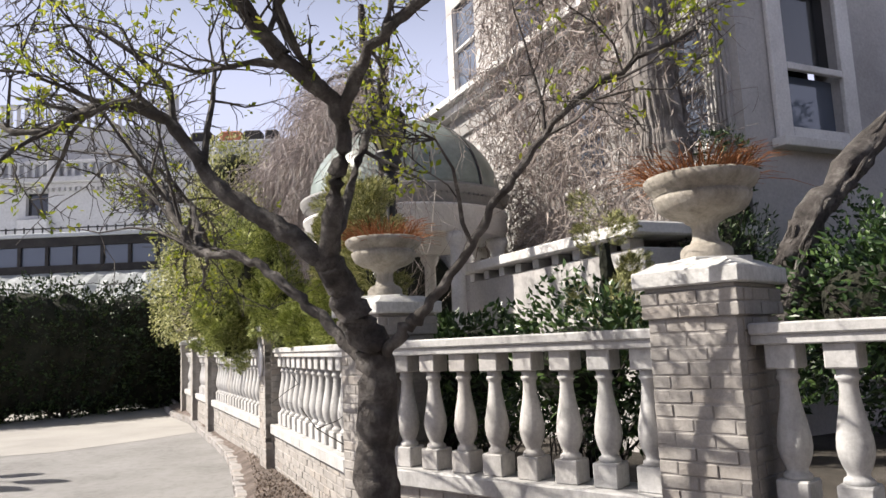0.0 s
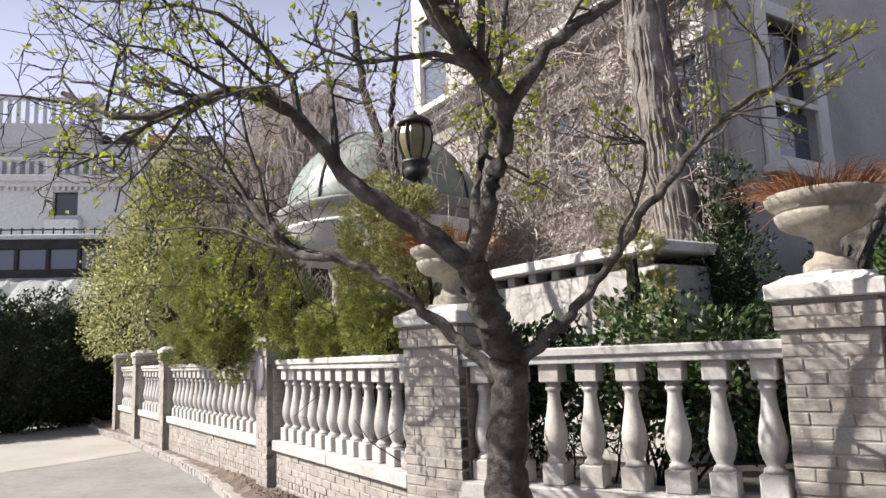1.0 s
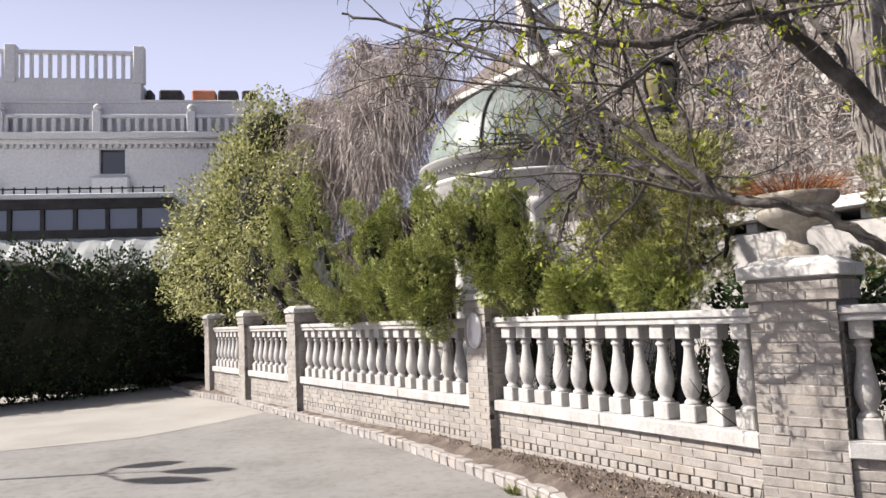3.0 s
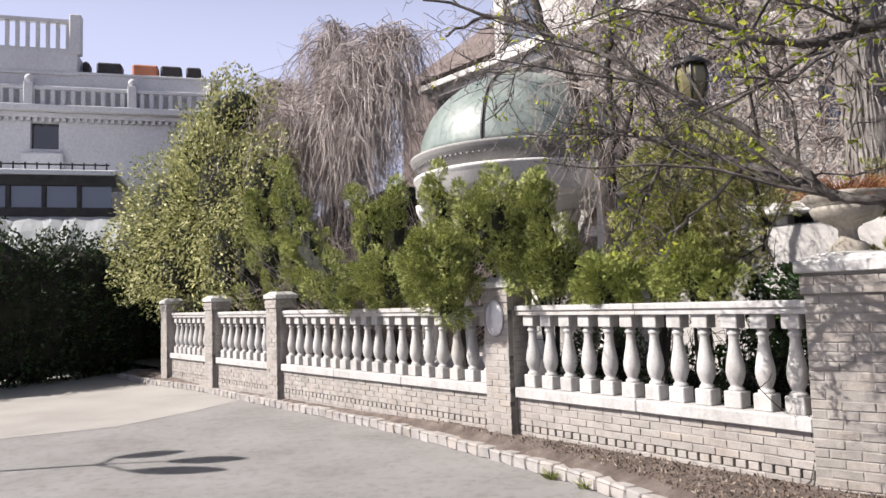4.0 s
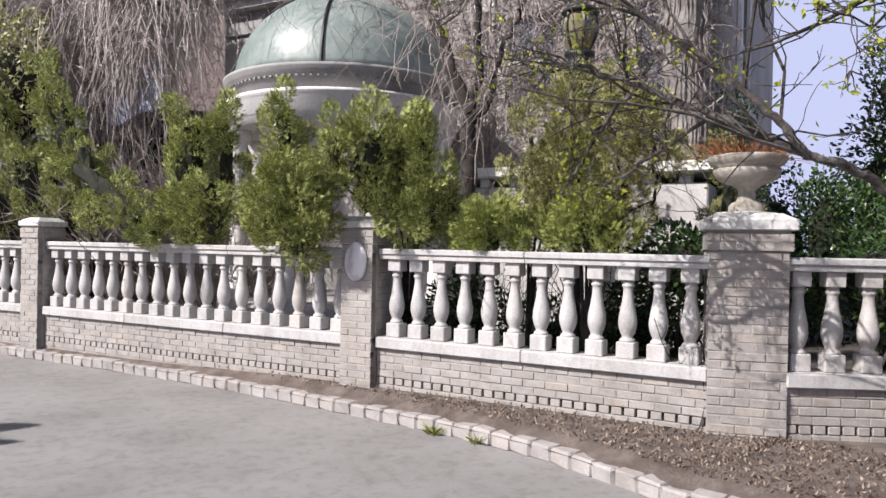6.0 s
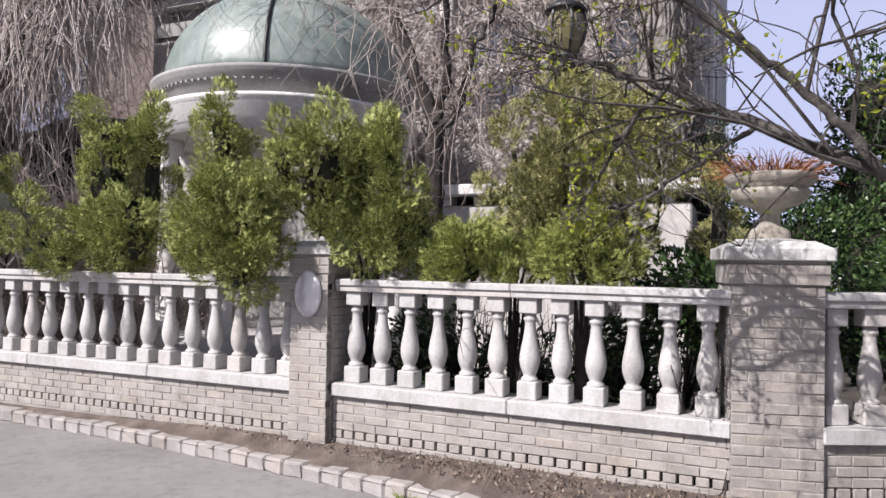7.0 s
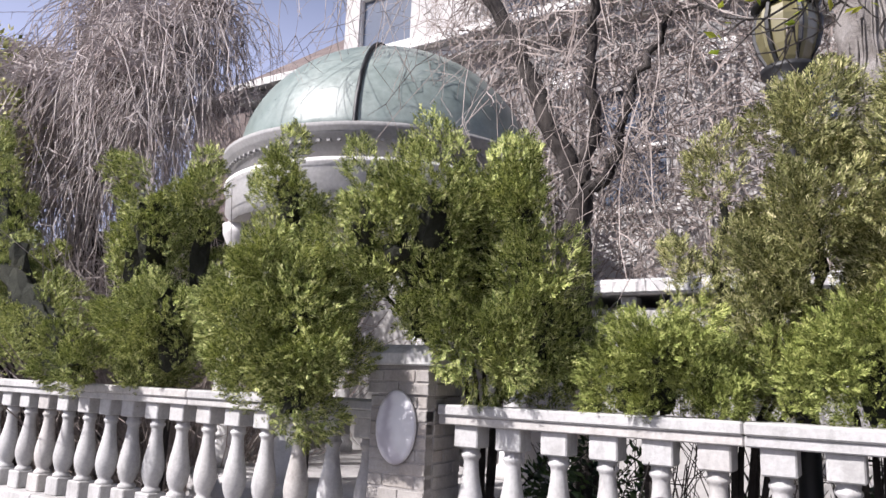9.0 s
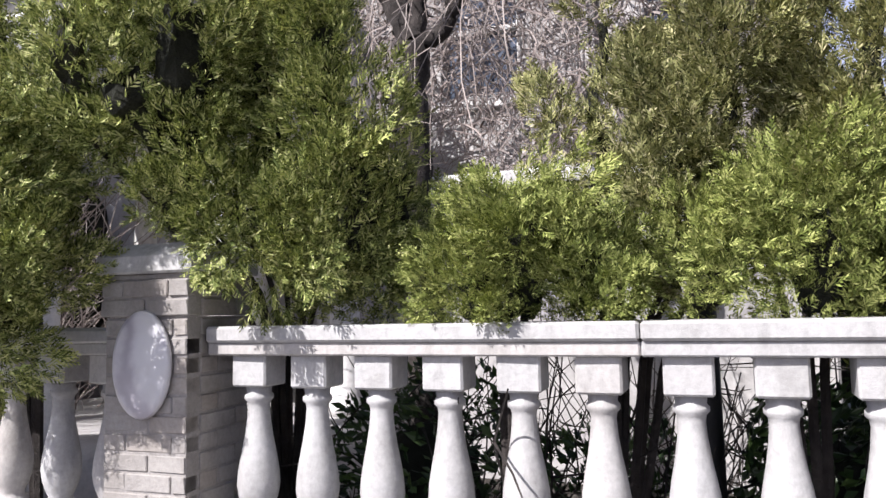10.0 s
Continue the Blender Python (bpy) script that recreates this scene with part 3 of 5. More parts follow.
def house():
    root = thing("house", at_wall(0, 0, 0), "tall beige stone house with white trim, overgrown by bare vines", "house")
    lower = [(0.35, 0.42, 3.58, 5.1), (-1.75, 0.42, 3.58, 5.1), (5.6, 0.42, 3.58, 5.1), (-1.75, 0.4, 0.9, 2.4), (0.35, 0.4, 0.9, 2.2)]
    upper = [(4.22, 0.5, 6.5, 8.4), (1.85, 0.5, 6.5, 8.4), (-0.6, 0.5, 6.5, 8.4)]
    part("wall", wall_with_holes(-2.65, 7.0, -0.2, 6.2, FAC, FAC + 0.35, lower), M_house, root)
    part("upper_wall", wall_with_holes(-2.65, 5.0, 6.202, 9.6, FAC, FAC + 0.35, upper), M_house, root)
    part("upper_side_wall", box_bm(-5.0, -4.65, FAC + 0.352, FAC + 8, 6.262, 9.6), M_house, root)
    part("low_roof", box_bm(-7.1, -2.66, FAC + 0.352, FAC + 8.1, 6.202, 6.26, 0.01), M_shade, root)
    bm = bmesh.new()
    for y0, y1, z0, z1 in ((FAC + 0.352, 5.6, -0.2, 9.6), (6.65, FAC + 8, -0.2, 9.6), (5.6, 6.65, -0.2, 3.6), (5.6, 6.65, 5.6, 9.6)):
        add_box(bm, 2.3, 2.65, y0, y1, z0, z1)
    bmesh.ops.remove_doubles(bm, verts=list(bm.verts), dist=0.0005)
    part("side_wall", bm, M_house, root)
    win = new("window")
    win.parent = root
    fr = bmesh.new()
    for y0, y1, z0, z1 in ((5.38, 5.63, 3.5, 5.75), (6.62, 6.87, 3.5, 5.75), (5.63, 6.62, 5.56, 5.75), (5.63, 6.62, 4.38, 4.47), (5.63, 6.62, 3.5, 3.66)):
        add_box(fr, 2.655, 2.72, y0, y1, z0, z1, 0.01)
    part("frame", fr, M_trim, win, "wide white window casing")
    part("pane", box_bm(2.5, 2.52, 5.6, 6.65, 3.66, 4.38), M_glass, win)
    part("pane", box_bm(2.5, 2.52, 5.6, 6.65, 4.47, 5.56), M_blackglass, win)
    part("sill", box_bm(2.655, 2.85, 5.3, 6.95, 3.38, 3.497, 0.01), M_trim, win)
    part("far_side_wall", box_bm(-7.0, -6.65, FAC + 0.36, FAC + 8, -0.2, 6.2), M_house, root)
    # dark sheets added behind the windows to stand for unlit rooms
    part("dark_room_backing", box_bm(-4.6, 2.25, FAC + 1.6, FAC + 1.7, 6.28, 9.5), M_dark, root)
    part("dark_room_backing", box_bm(-6.6, 2.25, FAC + 1.6, FAC + 1.7, 0, 6.15), M_dark, root)
    bm = bmesh.new()
    add_box(bm, -5.3, 2.95, FAC - 0.35, FAC + 8, 9.6, 9.75, 0.02)
    add_box(bm, -5.15, 2.8, FAC - 0.2, FAC - 0.002, 9.35, 9.598, 0.02)
    part("roof", bm, M_shade, root)
    bm = bmesh.new()
    add_box(bm, -7.1, 2.85, FAC - 0.42, FAC - 0.002, 6.12, 6.26, 0.015)
    add_box(bm, -7.0, 2.75, FAC - 0.26, FAC - 0.003, 5.95, 6.118, 0.012)
    part("cornice", bm, M_trim, root, "white projecting cornice between the storeys")
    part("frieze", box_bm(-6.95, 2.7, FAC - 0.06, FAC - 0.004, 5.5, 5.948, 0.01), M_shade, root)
    for u, h, a, b in lower:
        window(root, u, a + 0.02, b, h - 0.12 + 0.1, FAC + 0.1)
    for u, h, a, b in upper:
        window(root, u, a + 0.02, b, h - 0.02, FAC + 0.1)
    for u in (-2.35, -0.7, 1.15):
        pil = part("pilaster", box_bm(-u - 0.18, -u + 0.18, FAC - 0.05, FAC - 0.002, 2.6, 5.48), M_house, root, "fluted stone pilaster")
        part("base", box_bm(-u - 0.2, -u + 0.2, FAC - 0.1, FAC - 0.052, 2.6, 2.8, 0.01), M_house, pil)
        for k in range(6):
            part("flute", box_bm(-u - 0.17 + k * 0.06, -u - 0.13 + k * 0.06, FAC - 0.08, FAC - 0.052, 2.8, 5.2, 0.008), M_house, pil)
        part("capital", box_bm(-u - 0.2, -u + 0.2, FAC - 0.11, FAC - 0.052, 5.2, 5.48, 0.012), M_trim, pil)
    # terrace with steps in front
    bm = bmesh.new()
    add_box(bm, -1.4, 2.6, 3.3, FAC - 0.003, 0.0, 2.2, 0.02)
    part("terrace_wall", bm, M_house, root)
    bm = bmesh.new()
    add_box(bm, -1.5, 2.7, 3.15, FAC - 0.003, 2.32, 2.46, 0.02)
    for k in range(9):
        add_box(bm, -1.35 + k * 0.45, -1.2 + k * 0.45, 3.3, 3.5, 2.2, 2.32, 0.01)
    part("terrace_coping", bm, M_trim, root, "pale stone coping on blocks")
    return root


house()


def rotunda():
    cu, cn, r = 2.37, 2.7, 1.62
    root = thing("domed_rotunda", at_wall(cu, cn, 0), "round white pavilion with a verdigris copper dome", "pavilion")
    bm = bmesh.new()
    lathe(bm, [(r + 0.12, -0.2), (r + 0.12, 0.55), (r + 0.05, 0.6), (r - 0.35, 0.6)], 48)
    part("base", bm, M_house, root)
    bm = bmesh.new()
    lathe(bm, [(r - 0.02, 2.9), (r - 0.02, 3.02), (r + 0.02, 3.04), (r + 0.02, 3.24), (r + 0.05, 3.26), (r + 0.05, 3.3)], 64)
    part("entablature", bm, M_trim, root, "white entablature band")
    bm = bmesh.new()
    # grey colour holds the shade below the dome rim
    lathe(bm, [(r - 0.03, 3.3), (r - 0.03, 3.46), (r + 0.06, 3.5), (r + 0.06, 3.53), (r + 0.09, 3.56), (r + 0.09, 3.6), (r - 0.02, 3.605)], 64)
    part("gutter_cornice", bm, M_shade, root, "grey cornice under the dome, shade painted into its colour")
    for k in range(110):
        a = 2 * math.pi * k / 110
        if k == 0:
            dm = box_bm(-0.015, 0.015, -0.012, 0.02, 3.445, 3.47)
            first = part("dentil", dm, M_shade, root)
            me = first.data
        else:
            first = new("dentil", me)
            first.parent = root
        first.matrix_basis = pose((r + 0.02) * math.cos(a), (r + 0.02) * math.sin(a), 0, 0, 0, math.degrees(a) + 90)
    dr, dh, z0 = r - 0.06, 1.33, 3.6
    bm = bmesh.new()
    lathe(bm, [(dr * math.cos(t), z0 + dh * math.sin(t)) for t in np.linspace(0, math.pi / 2 - 0.02, 22)], 72)
    part("dome", bm, M_copper, root, "verdigris copper dome with a soft sheen")
    for k in range(4):
        a = radians(-65 + 90 * k)
        pts = [((dr + 0.012) * math.cos(t) * math.cos(a), (dr + 0.012) * math.cos(t) * math.sin(a), z0 + (dh + 0.012) * math.sin(t)) for t in np.linspace(0.02, math.pi / 2 - 0.05, 16)]
        v, f = tubes([(pts, [0.022] * 16)], 6)
        part_np("rib", v, f, M_iron, root, True)
    for k in range(8):
        a = radians(-38 + 45 * k)
        bm = lathe(bmesh.new(), [(0.16, 0.6), (0.16, 0.7), (0.12, 0.74), (0.115, 1.6), (0.1, 2.68), (0.125, 2.72), (0.16, 2.8), (0.17, 2.9)], 20)
        o = part("column", bm, M_trim, root, "white round column")
        o.location = ((r - 0.14) * math.cos(a), (r - 0.14) * math.sin(a), 0)


rotunda()


# ---- lantern ----
def lantern():
    root = thing("street_lantern", at_wall(-1.74, 0.86, GARDEN_Z - 0.08), "old iron lamp post with an olive glass lantern head", "lamp post")
    bm = lathe(bmesh.new(), [(0.14, 0), (0.14, 0.3), (0.09, 0.36), (0.06, 0.6), (0.045, 2.95), (0.06, 3.0), (0.05, 3.06)], 14)
    part("post", bm, M_iron, root)
    bm = lathe(bmesh.new(), [(0.052, 3.050), (0.113, 3.079), (0.131, 3.150), (0.109, 3.186), (0.148, 3.221), (0.148, 3.250)], 16)
    part("cup", bm, M_iron, root)
    bm = lathe(bmesh.new(), [(0.087, 3.250), (0.113, 3.293), (0.144, 3.364), (0.165, 3.450), (0.170, 3.521), (0.157, 3.585), (0.113, 3.643)], 8)
    for f in bm.faces:
        f.smooth = False
    part("glass", bm, M_amber, root, "olive glass panes")
    for k in range(6):
        a = math.pi / 3 * k
        pts = [(r * math.cos(a), r * math.sin(a), z) for r, z in ((0.091, 3.250), (0.148, 3.364), (0.170, 3.450), (0.174, 3.521), (0.148, 3.621))]
        v, f = tubes([(pts, [0.014] * 5)], 5)
        part_np("glazing_bar", v, f, M_iron, root)
    bm = lathe(bmesh.new(), [(0.165, 3.621), (0.187, 3.635), (0.139, 3.685), (0.070, 3.721), (0.026, 3.742), (0.029, 3.757), (0.009, 3.778)], 16)
    part("hood", bm, M_iron, root)


lantern()


# ---- white building beyond the hedge ----
def far_building():
    root = thing("white_building", pose(-13.3, 24.6, ROAD_Z, 0, 0, 11), "white stucco building with roof balustrades and a glazed canopy", "building")
    # x to the right, y away; widths in metres
    holes = [(-0.5, 0.42, 6.95, 7.85), (-4.7, 0.42, 6.95, 7.85), (-9, 0.42, 6.95, 7.85)]
    bm = wall_with_holes(16.0, -5.0, 0, 9.5, 0, 0.4, [(-x, h, a, b) for x, h, a, b in holes])
    part("wall", bm, M_farwall, root)
    part("end_wall", box_bm(4.6, 5.0, 0.42, 9, 0, 9.5), M_farwall, root)
    part("upper_wall", box_bm(-16, 0.45, 0.0, 9, 9.502, 10.25), M_farwall, root)
    part("roof_deck", box_bm(0.47, 4.58, 0.42, 9, 9.3, 9.45), M_shade, root)
    part("string_course", box_bm(-16, 0.5, -0.06, -0.002, 9.45, 9.55, 0.015), M_farwall, root)
    rail = part("balcony_rail", box_bm(-16, 4.8, -0.34, -0.2, 8.87, 8.99, 0.02), M_farwall, root)
    bal = None
    for k in range(68):
        if bal is None:
            bal = part("balcony_baluster", box_bm(-0.07, 0.07, -0.05, 0.05, 0, 0.52, 0.02), M_farwall, root)
            me = bal.data
        else:
            bal = new("balcony_baluster", me)
            bal.parent = root
        bal.matrix_basis = pose(-15.8 + k * 0.3, -0.27, 8.352)
    for x in (4.7, 2.2, -0.9, -4.0, -7.1):
        bm = box_bm(x - 0.14, x + 0.14, -0.41, -0.13, 8.352, 9.1, 0.02)
        part("balcony_post", bm, M_farwall, root)
        bm = lathe(bmesh.new(), [(0.05, 9.1), (0.08, 9.13), (0.14, 9.2), (0.14, 9.27), (0.07, 9.35), (0.01, 9.38)], 12, x, -0.27)
        part("finial", bm, M_farwall, root)
    for x, h, a, b in holes:
        win = new("window")
        win.parent = root
        part("pane", box_bm(x - h, x + h, 0.2, 0.24, a, b), M_blackglass, win)
        part("sill", box_bm(x - h - 0.1, x + h + 0.1, -0.08, 0.198, a - 0.1, a - 0.002), M_farwall, win)
        part("bay_hood", box_bm(x - 0.6, x + 0.6, -0.35, -0.002, a - 1.1, a - 0.15, 0.05), M_farwall, win)
    bm = bmesh.new()
    add_box(bm, -16.2, 5.2, -0.45, -0.003, 8.15, 8.35, 0.02)
    add_box(bm, -16.1, 5.1, -0.2, -0.002, 7.98, 8.148, 0.02)
    part("cornice", bm, M_farwall, root)
    den = bmesh.new()
    for k in range(98):
        add_box(den, -15.9 + k * 0.21, -15.8 + k * 0.21, -0.19, -0.004, 7.86, 7.975)
    tagged(part("dentil_course", den, M_farwall, root), kind="stuff")
    # roof balustrades
    for x0, x1, y, z, gap in ((-16, 0.4, 0.1, 10.25, 0.3), ):
        bm = bmesh.new()
        add_box(bm, x0, x1, y - 0.09, y + 0.09, z, z + 0.12)
        add_box(bm, x0, x1, y - 0.1, y + 0.1, z + 1.0, z + 1.12)
        part("balustrade_rails", bm, M_farwall, root)
        x = x1 - 0.25
        bal = None
        while x > x0:
            if bal is None:
                bal = part("roof_baluster", box_bm(-0.06, 0.06, -0.05, 0.05, 0, 0.88, 0.015), M_farwall, root)
                me = bal.data
            else:
                bal = new("roof_baluster", me)
                bal.parent = root
            bal.matrix_basis = pose(x, y, z + 0.12)
            x -= gap
        for x in (x1, x1 - 4.2, x1 - 8.4):
            part("balustrade_post", box_bm(x - 0.18, x + 0.18, y - 0.18, y + 0.18, z - 0.05, z + 1.3, 0.03), M_farwall, root)
    part("parapet", box_bm(0.47, 5.1, -0.04, 0.42, 9.502, 9.6, 0.02), M_farwall, root)
    for x, w, m in ((0.62, 0.1, M_dark), (1.35, 0.4, M_dark), (2.5, 0.42, M_clay), (3.35, 0.35, M_dark), (4.1, 0.25, M_dark)):
        part("roof_planter", box_bm(x - w, x + w, 0.5, 1.1, 9.46, 10.15, 0.06), m, root)
    # glazed canopy in front
    bm = bmesh.new()
    add_box(bm, -16, 2.2, -3.6, -0.36, 5.5, 5.65, 0.02)
    part("canopy_roof", bm, M_awning, root)
    part("canopy_beam", box_bm(-15.95, 2.15, -3.55, -3.35, 5.2, 5.498), M_dark, root)
    part("canopy_foot", box_bm(-15.95, 2.15, -3.55, -3.35, 4.3, 4.57), M_dark, root)
    x = -15.9
    while x < 2.1:
        part("canopy_pane", box_bm(x + 0.06, x + 0.84, -3.46, -3.44, 4.57, 5.2), M_glass, root)
        part("canopy_mullion", box_bm(x - 0.05, x + 0.055, -3.54, -3.38, 4.57, 5.2), M_dark, root)
        x += 0.9
    bm = bmesh.new()
    n = 60
    rows = [(-3.6, 4.3), (-4.4, 3.8), (-5.0, 3.2)]
    grid = [[bm.verts.new((-16 + 18.4 * i / n, y - 0.05 * math.cos(i * math.pi), z + (0.05 * math.cos(i * 1.9) if k else 0))) for i in range(n + 1)] for k, (y, z) in enumerate(rows)]
    for g, h in zip(grid, grid[1:]):
        for i in range(n):
            bm.faces.new((g[i], g[i + 1], h[i + 1], h[i]))
    bmesh.ops.solidify(bm, geom=list(bm.faces), thickness=0.02)
    part("awning", bm, M_awning, root, "draped white canvas awning")
    bm = bmesh.new()
    for k in range(60):
        x = -15.8 + k * 0.3
        add_box(bm, x, x + 0.04, -3.5, -3.46, 5.65, 5.87)
    add_box(bm, -15.8, 2.0, -3.5, -3.46, 5.79, 5.83)
    part("cresting", bm, M_iron, root, "black iron roof cresting")


far_building()


# ---- neighbouring roof behind the weeping tree ----
def back_house():
    root = thing("back_house", at_wall(9.5, 8.5, 0), "brown shingled house seen behind bare trees", "house")
    part("wall", box_bm(-3.5, 2.6, 0, 6, 0, 8.2), M_roof, root)
    bm = bmesh.new()
    v = [bm.verts.new(c) for c in ((-3.8, -0.3, 8.21), (2.9, -0.3, 8.21), (2.9, 6.3, 8.21), (-3.8, 6.3, 8.21), (-0.6, 3, 11.2))]
    for q in ((0, 1, 4), (1, 2, 4), (2, 3, 4), (3, 0, 4), (3, 2, 1, 0)):
        bm.faces.new([v[i] for i in q])
    part("roof", bm, M_roof, root)


back_house()

# ---- plants ----
def plume_points(rng, plumes, count, lobes=False):
    """Points in teardrop plumes (p0, p1, radius), mostly near their surface, with outward ways."""
    vol = np.array([np.linalg.norm(np.subtract(b, a)) * r for a, b, r in plumes])
    pick = rng.choice(len(plumes), count, p=vol / vol.sum())
    A = np.array([p[0] for p in plumes], float)[pick]
    B = np.array([p[1] for p in plumes], float)[pick]
    R = np.array([p[2] for p in plumes], float)[pick]
    t = rng.random(count)
    prof = np.sin(np.pi * np.clip(0.12 + 0.86 * t, 0, 1)) ** 0.75
    ax = unit(B - A)
    x = unit(np.cross(ax, rng.normal(0, 1, (count, 3))))
    rad = R * prof * ((0.62 + 0.3 * rng.random(count)) if lobes else (1 - 0.75 * rng.random(count) ** 2.2))
    pos = A + (B - A) * t[:, None] + x * rad[:, None]
    wob = np.array([noise.noise(Vector(p) * 3.1) for p in pos])
    pos += x * (wob * R * 0.55)[:, None]
    return pos, x, ax


def arborvitae(name_label, plumes, count, seed, material=None, length=0.08, trunk=None, category="evergreen shrub", core=0.4):
    """plumes in wall coordinates (u, n, z)."""
    rng = np.random.default_rng(seed)
    count = int(count * 2.9)
    pl = [(tuple(P(*a)), tuple(P(*b)), r) for a, b, r in plumes]
    base = trunk or (plumes[0][0][0], plumes[0][0][1])
    g = P(base[0], base[1], GARDEN_Z)
    root = thing("arborvitae", Matrix.Translation(g), name_label, category, "evergreens behind the balustrade")
    inv = np.array(g)
    # tufts like upright feathers, each a lobe of fronds
    clumps = max(16, count // 180)
    cpos, cx, cax = plume_points(rng, pl, clumps, lobes=True)
    pick = rng.choice(clumps, count)
    axis = unit(cx * 0.55 + cax * 0.35 + rng.normal(0, 0.28, (clumps, 3)) + np.array([0, 0, 0.5]))[pick]
    size = rng.uniform(0.07, 0.15, clumps)[pick][:, None]
    d = unit(rng.normal(0, 1, (count, 3)))
    d = unit(d + axis * 0.35)
    stretch = d * size * (rng.random(count) ** 0.25)[:, None] + axis * (d * axis).sum(1, keepdims=True) * size * 0.75
    pos = cpos[pick] + stretch
    v, f = fronds(pos - inv, d * 0.5 + axis * 0.75 + rng.normal(0, 0.25, (count, 3)), rng, length * 0.84)
    tagged(part_np("foliage", v, f, material or M_arbor, root), kind="stuff")
    # dark tapered cores: shade between the tufts, put in as colour
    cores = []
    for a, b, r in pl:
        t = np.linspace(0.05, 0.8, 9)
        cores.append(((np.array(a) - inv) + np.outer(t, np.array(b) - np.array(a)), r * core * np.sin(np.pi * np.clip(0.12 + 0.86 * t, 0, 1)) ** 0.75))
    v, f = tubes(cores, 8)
    tagged(part_np("shade_core", roughen(roughen(v, 0.07, 5.0), 0.04, 17.0), f, M_inner_shade, root), kind="stuff")
    polys = []
    for a, b, r in pl:
        a, b = np.array(a) - inv, np.array(b) - inv
        mid = a * 0.6 + np.array([0, 0, 0.1])
        polys.append((smooth_line([np.zeros(3) - [0, 0, 0.05], np.array([a[0] * 0.12, a[1] * 0.12, 0.7]), np.array([a[0] * 0.3, a[1] * 0.3, 1.38]), a + (b - a) * 0.15, a * 0.45 + b * 0.55], 4), np.linspace(0.022, 0.004, 17)))
    v, f = tubes(polys, 6)
    tagged(part_np("stemwork", v, f, M_bark_dark, root), kind="stuff")
    return root


def blob_points(rng, blobs, count, rough=0.35, shell=2.5):
    """Points near the surfaces of ellipsoids (centre, radii)."""
    w = np.array([b[1][0] * b[1][2] for b in blobs])
    pick = rng.choice(len(blobs), count, p=w / w.sum())
    c = np.array([b[0] for b in blobs], float)[pick]
    r = np.array([b[1] for b in blobs], float)[pick]
    d = unit(rng.normal(0, 1, (count, 3)))
    s = 1 - 0.6 * rng.random(count) ** shell
    q = d * r
    wob = np.array([noise.noise(Vector(p) * 1.7) + 0.6 * noise.noise(Vector(p) * 4.3) for p in (c + q)])
    return c + q * (s + wob * rough)[:, None], d


def shrub(name, label, blobs, count, seed, material, length, width, category="shrub", foot=None, stems=9, core=0.55):
    """A leafy shrub; blobs in world coordinates."""
    rng = np.random.default_rng(seed)
    c0 = np.array(foot if foot is not None else (*blobs[0][0][:2], GARDEN_Z), float)
    root = thing(name, Matrix.Translation(Vector(c0)), label, category)
    pos, d = blob_points(rng, blobs, count)
    pos = pos[pos[:, 2] > c0[2] + 0.02]
    d = unit(pos - np.mean([b[0] for b in blobs], axis=0))
    # dark solid lumps inside the leaves block light and stand for inner shade
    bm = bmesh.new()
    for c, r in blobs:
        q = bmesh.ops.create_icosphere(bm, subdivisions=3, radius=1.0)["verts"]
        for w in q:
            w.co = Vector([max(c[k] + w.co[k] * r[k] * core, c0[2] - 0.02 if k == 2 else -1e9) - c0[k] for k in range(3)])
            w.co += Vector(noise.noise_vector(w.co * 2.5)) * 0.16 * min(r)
    tagged(part("shade_core", bm, M_inner_shade, root), kind="stuff")
    v, f = leaf_quads(pos - c0, d + np.array([0, 0, 0.2]), rng, length, width, 0.7)
    tagged(part_np("foliage", v, f, material, root), kind="stuff")
    polys = []
    for k in range(stems):
        b = blobs[k % len(blobs)]
        tip = np.array(b[0]) - c0 + unit(rng.normal(0, 1, 3)) * np.array(b[1]) * 0.7
        polys.append((smooth_line([rng.normal(0, 0.08, 3) * [1, 1, 0] - [0, 0, 0.05], tip * [0.3, 0.3, 0.5] + rng.normal(0, 0.05, 3), tip], 5), np.linspace(0.022, 0.005, 11)))
    v, f = tubes(polys, 5)
    tagged(part_np("stemwork", v, f, M_bark_dark, root), kind="stuff")
    return root


def W3(u, n, z):
    return tuple(P(u, n, z))


# evergreens along the rail, from the far pier to the near one
arborvitae("bright green leaning arborvitae beside a slim pier", [((4.75, 0.5, 1.52), (5.97, 0.4, 3.83), 0.33), ((6.54, 0.5, 1.79), (7.06, 0.4, 3.67), 0.26), ((7.42, 0.4, 1.8), (7.43, 0.3, 2.72), 0.25), ((4.48, 0.3, 1.52), (4.82, 0.2, 2.81), 0.29), ((5.0, 0.2, 2.41), (2.7, -0.25, 1.42), 0.28), ((5.99, 0.4, 1.7), (5.83, 0.1, 2.61), 0.38), ((3.71, 0.0, 1.58), (2.5, -0.42, 1.4), 0.19), ((5.3, 0.4, 1.45), (5.2, 0.3, 2.2), 0.3), ((6.9, 0.4, 1.4), (6.7, 0.2, 2.1), 0.28)], 7500, 11, trunk=(5.2, 0.8))
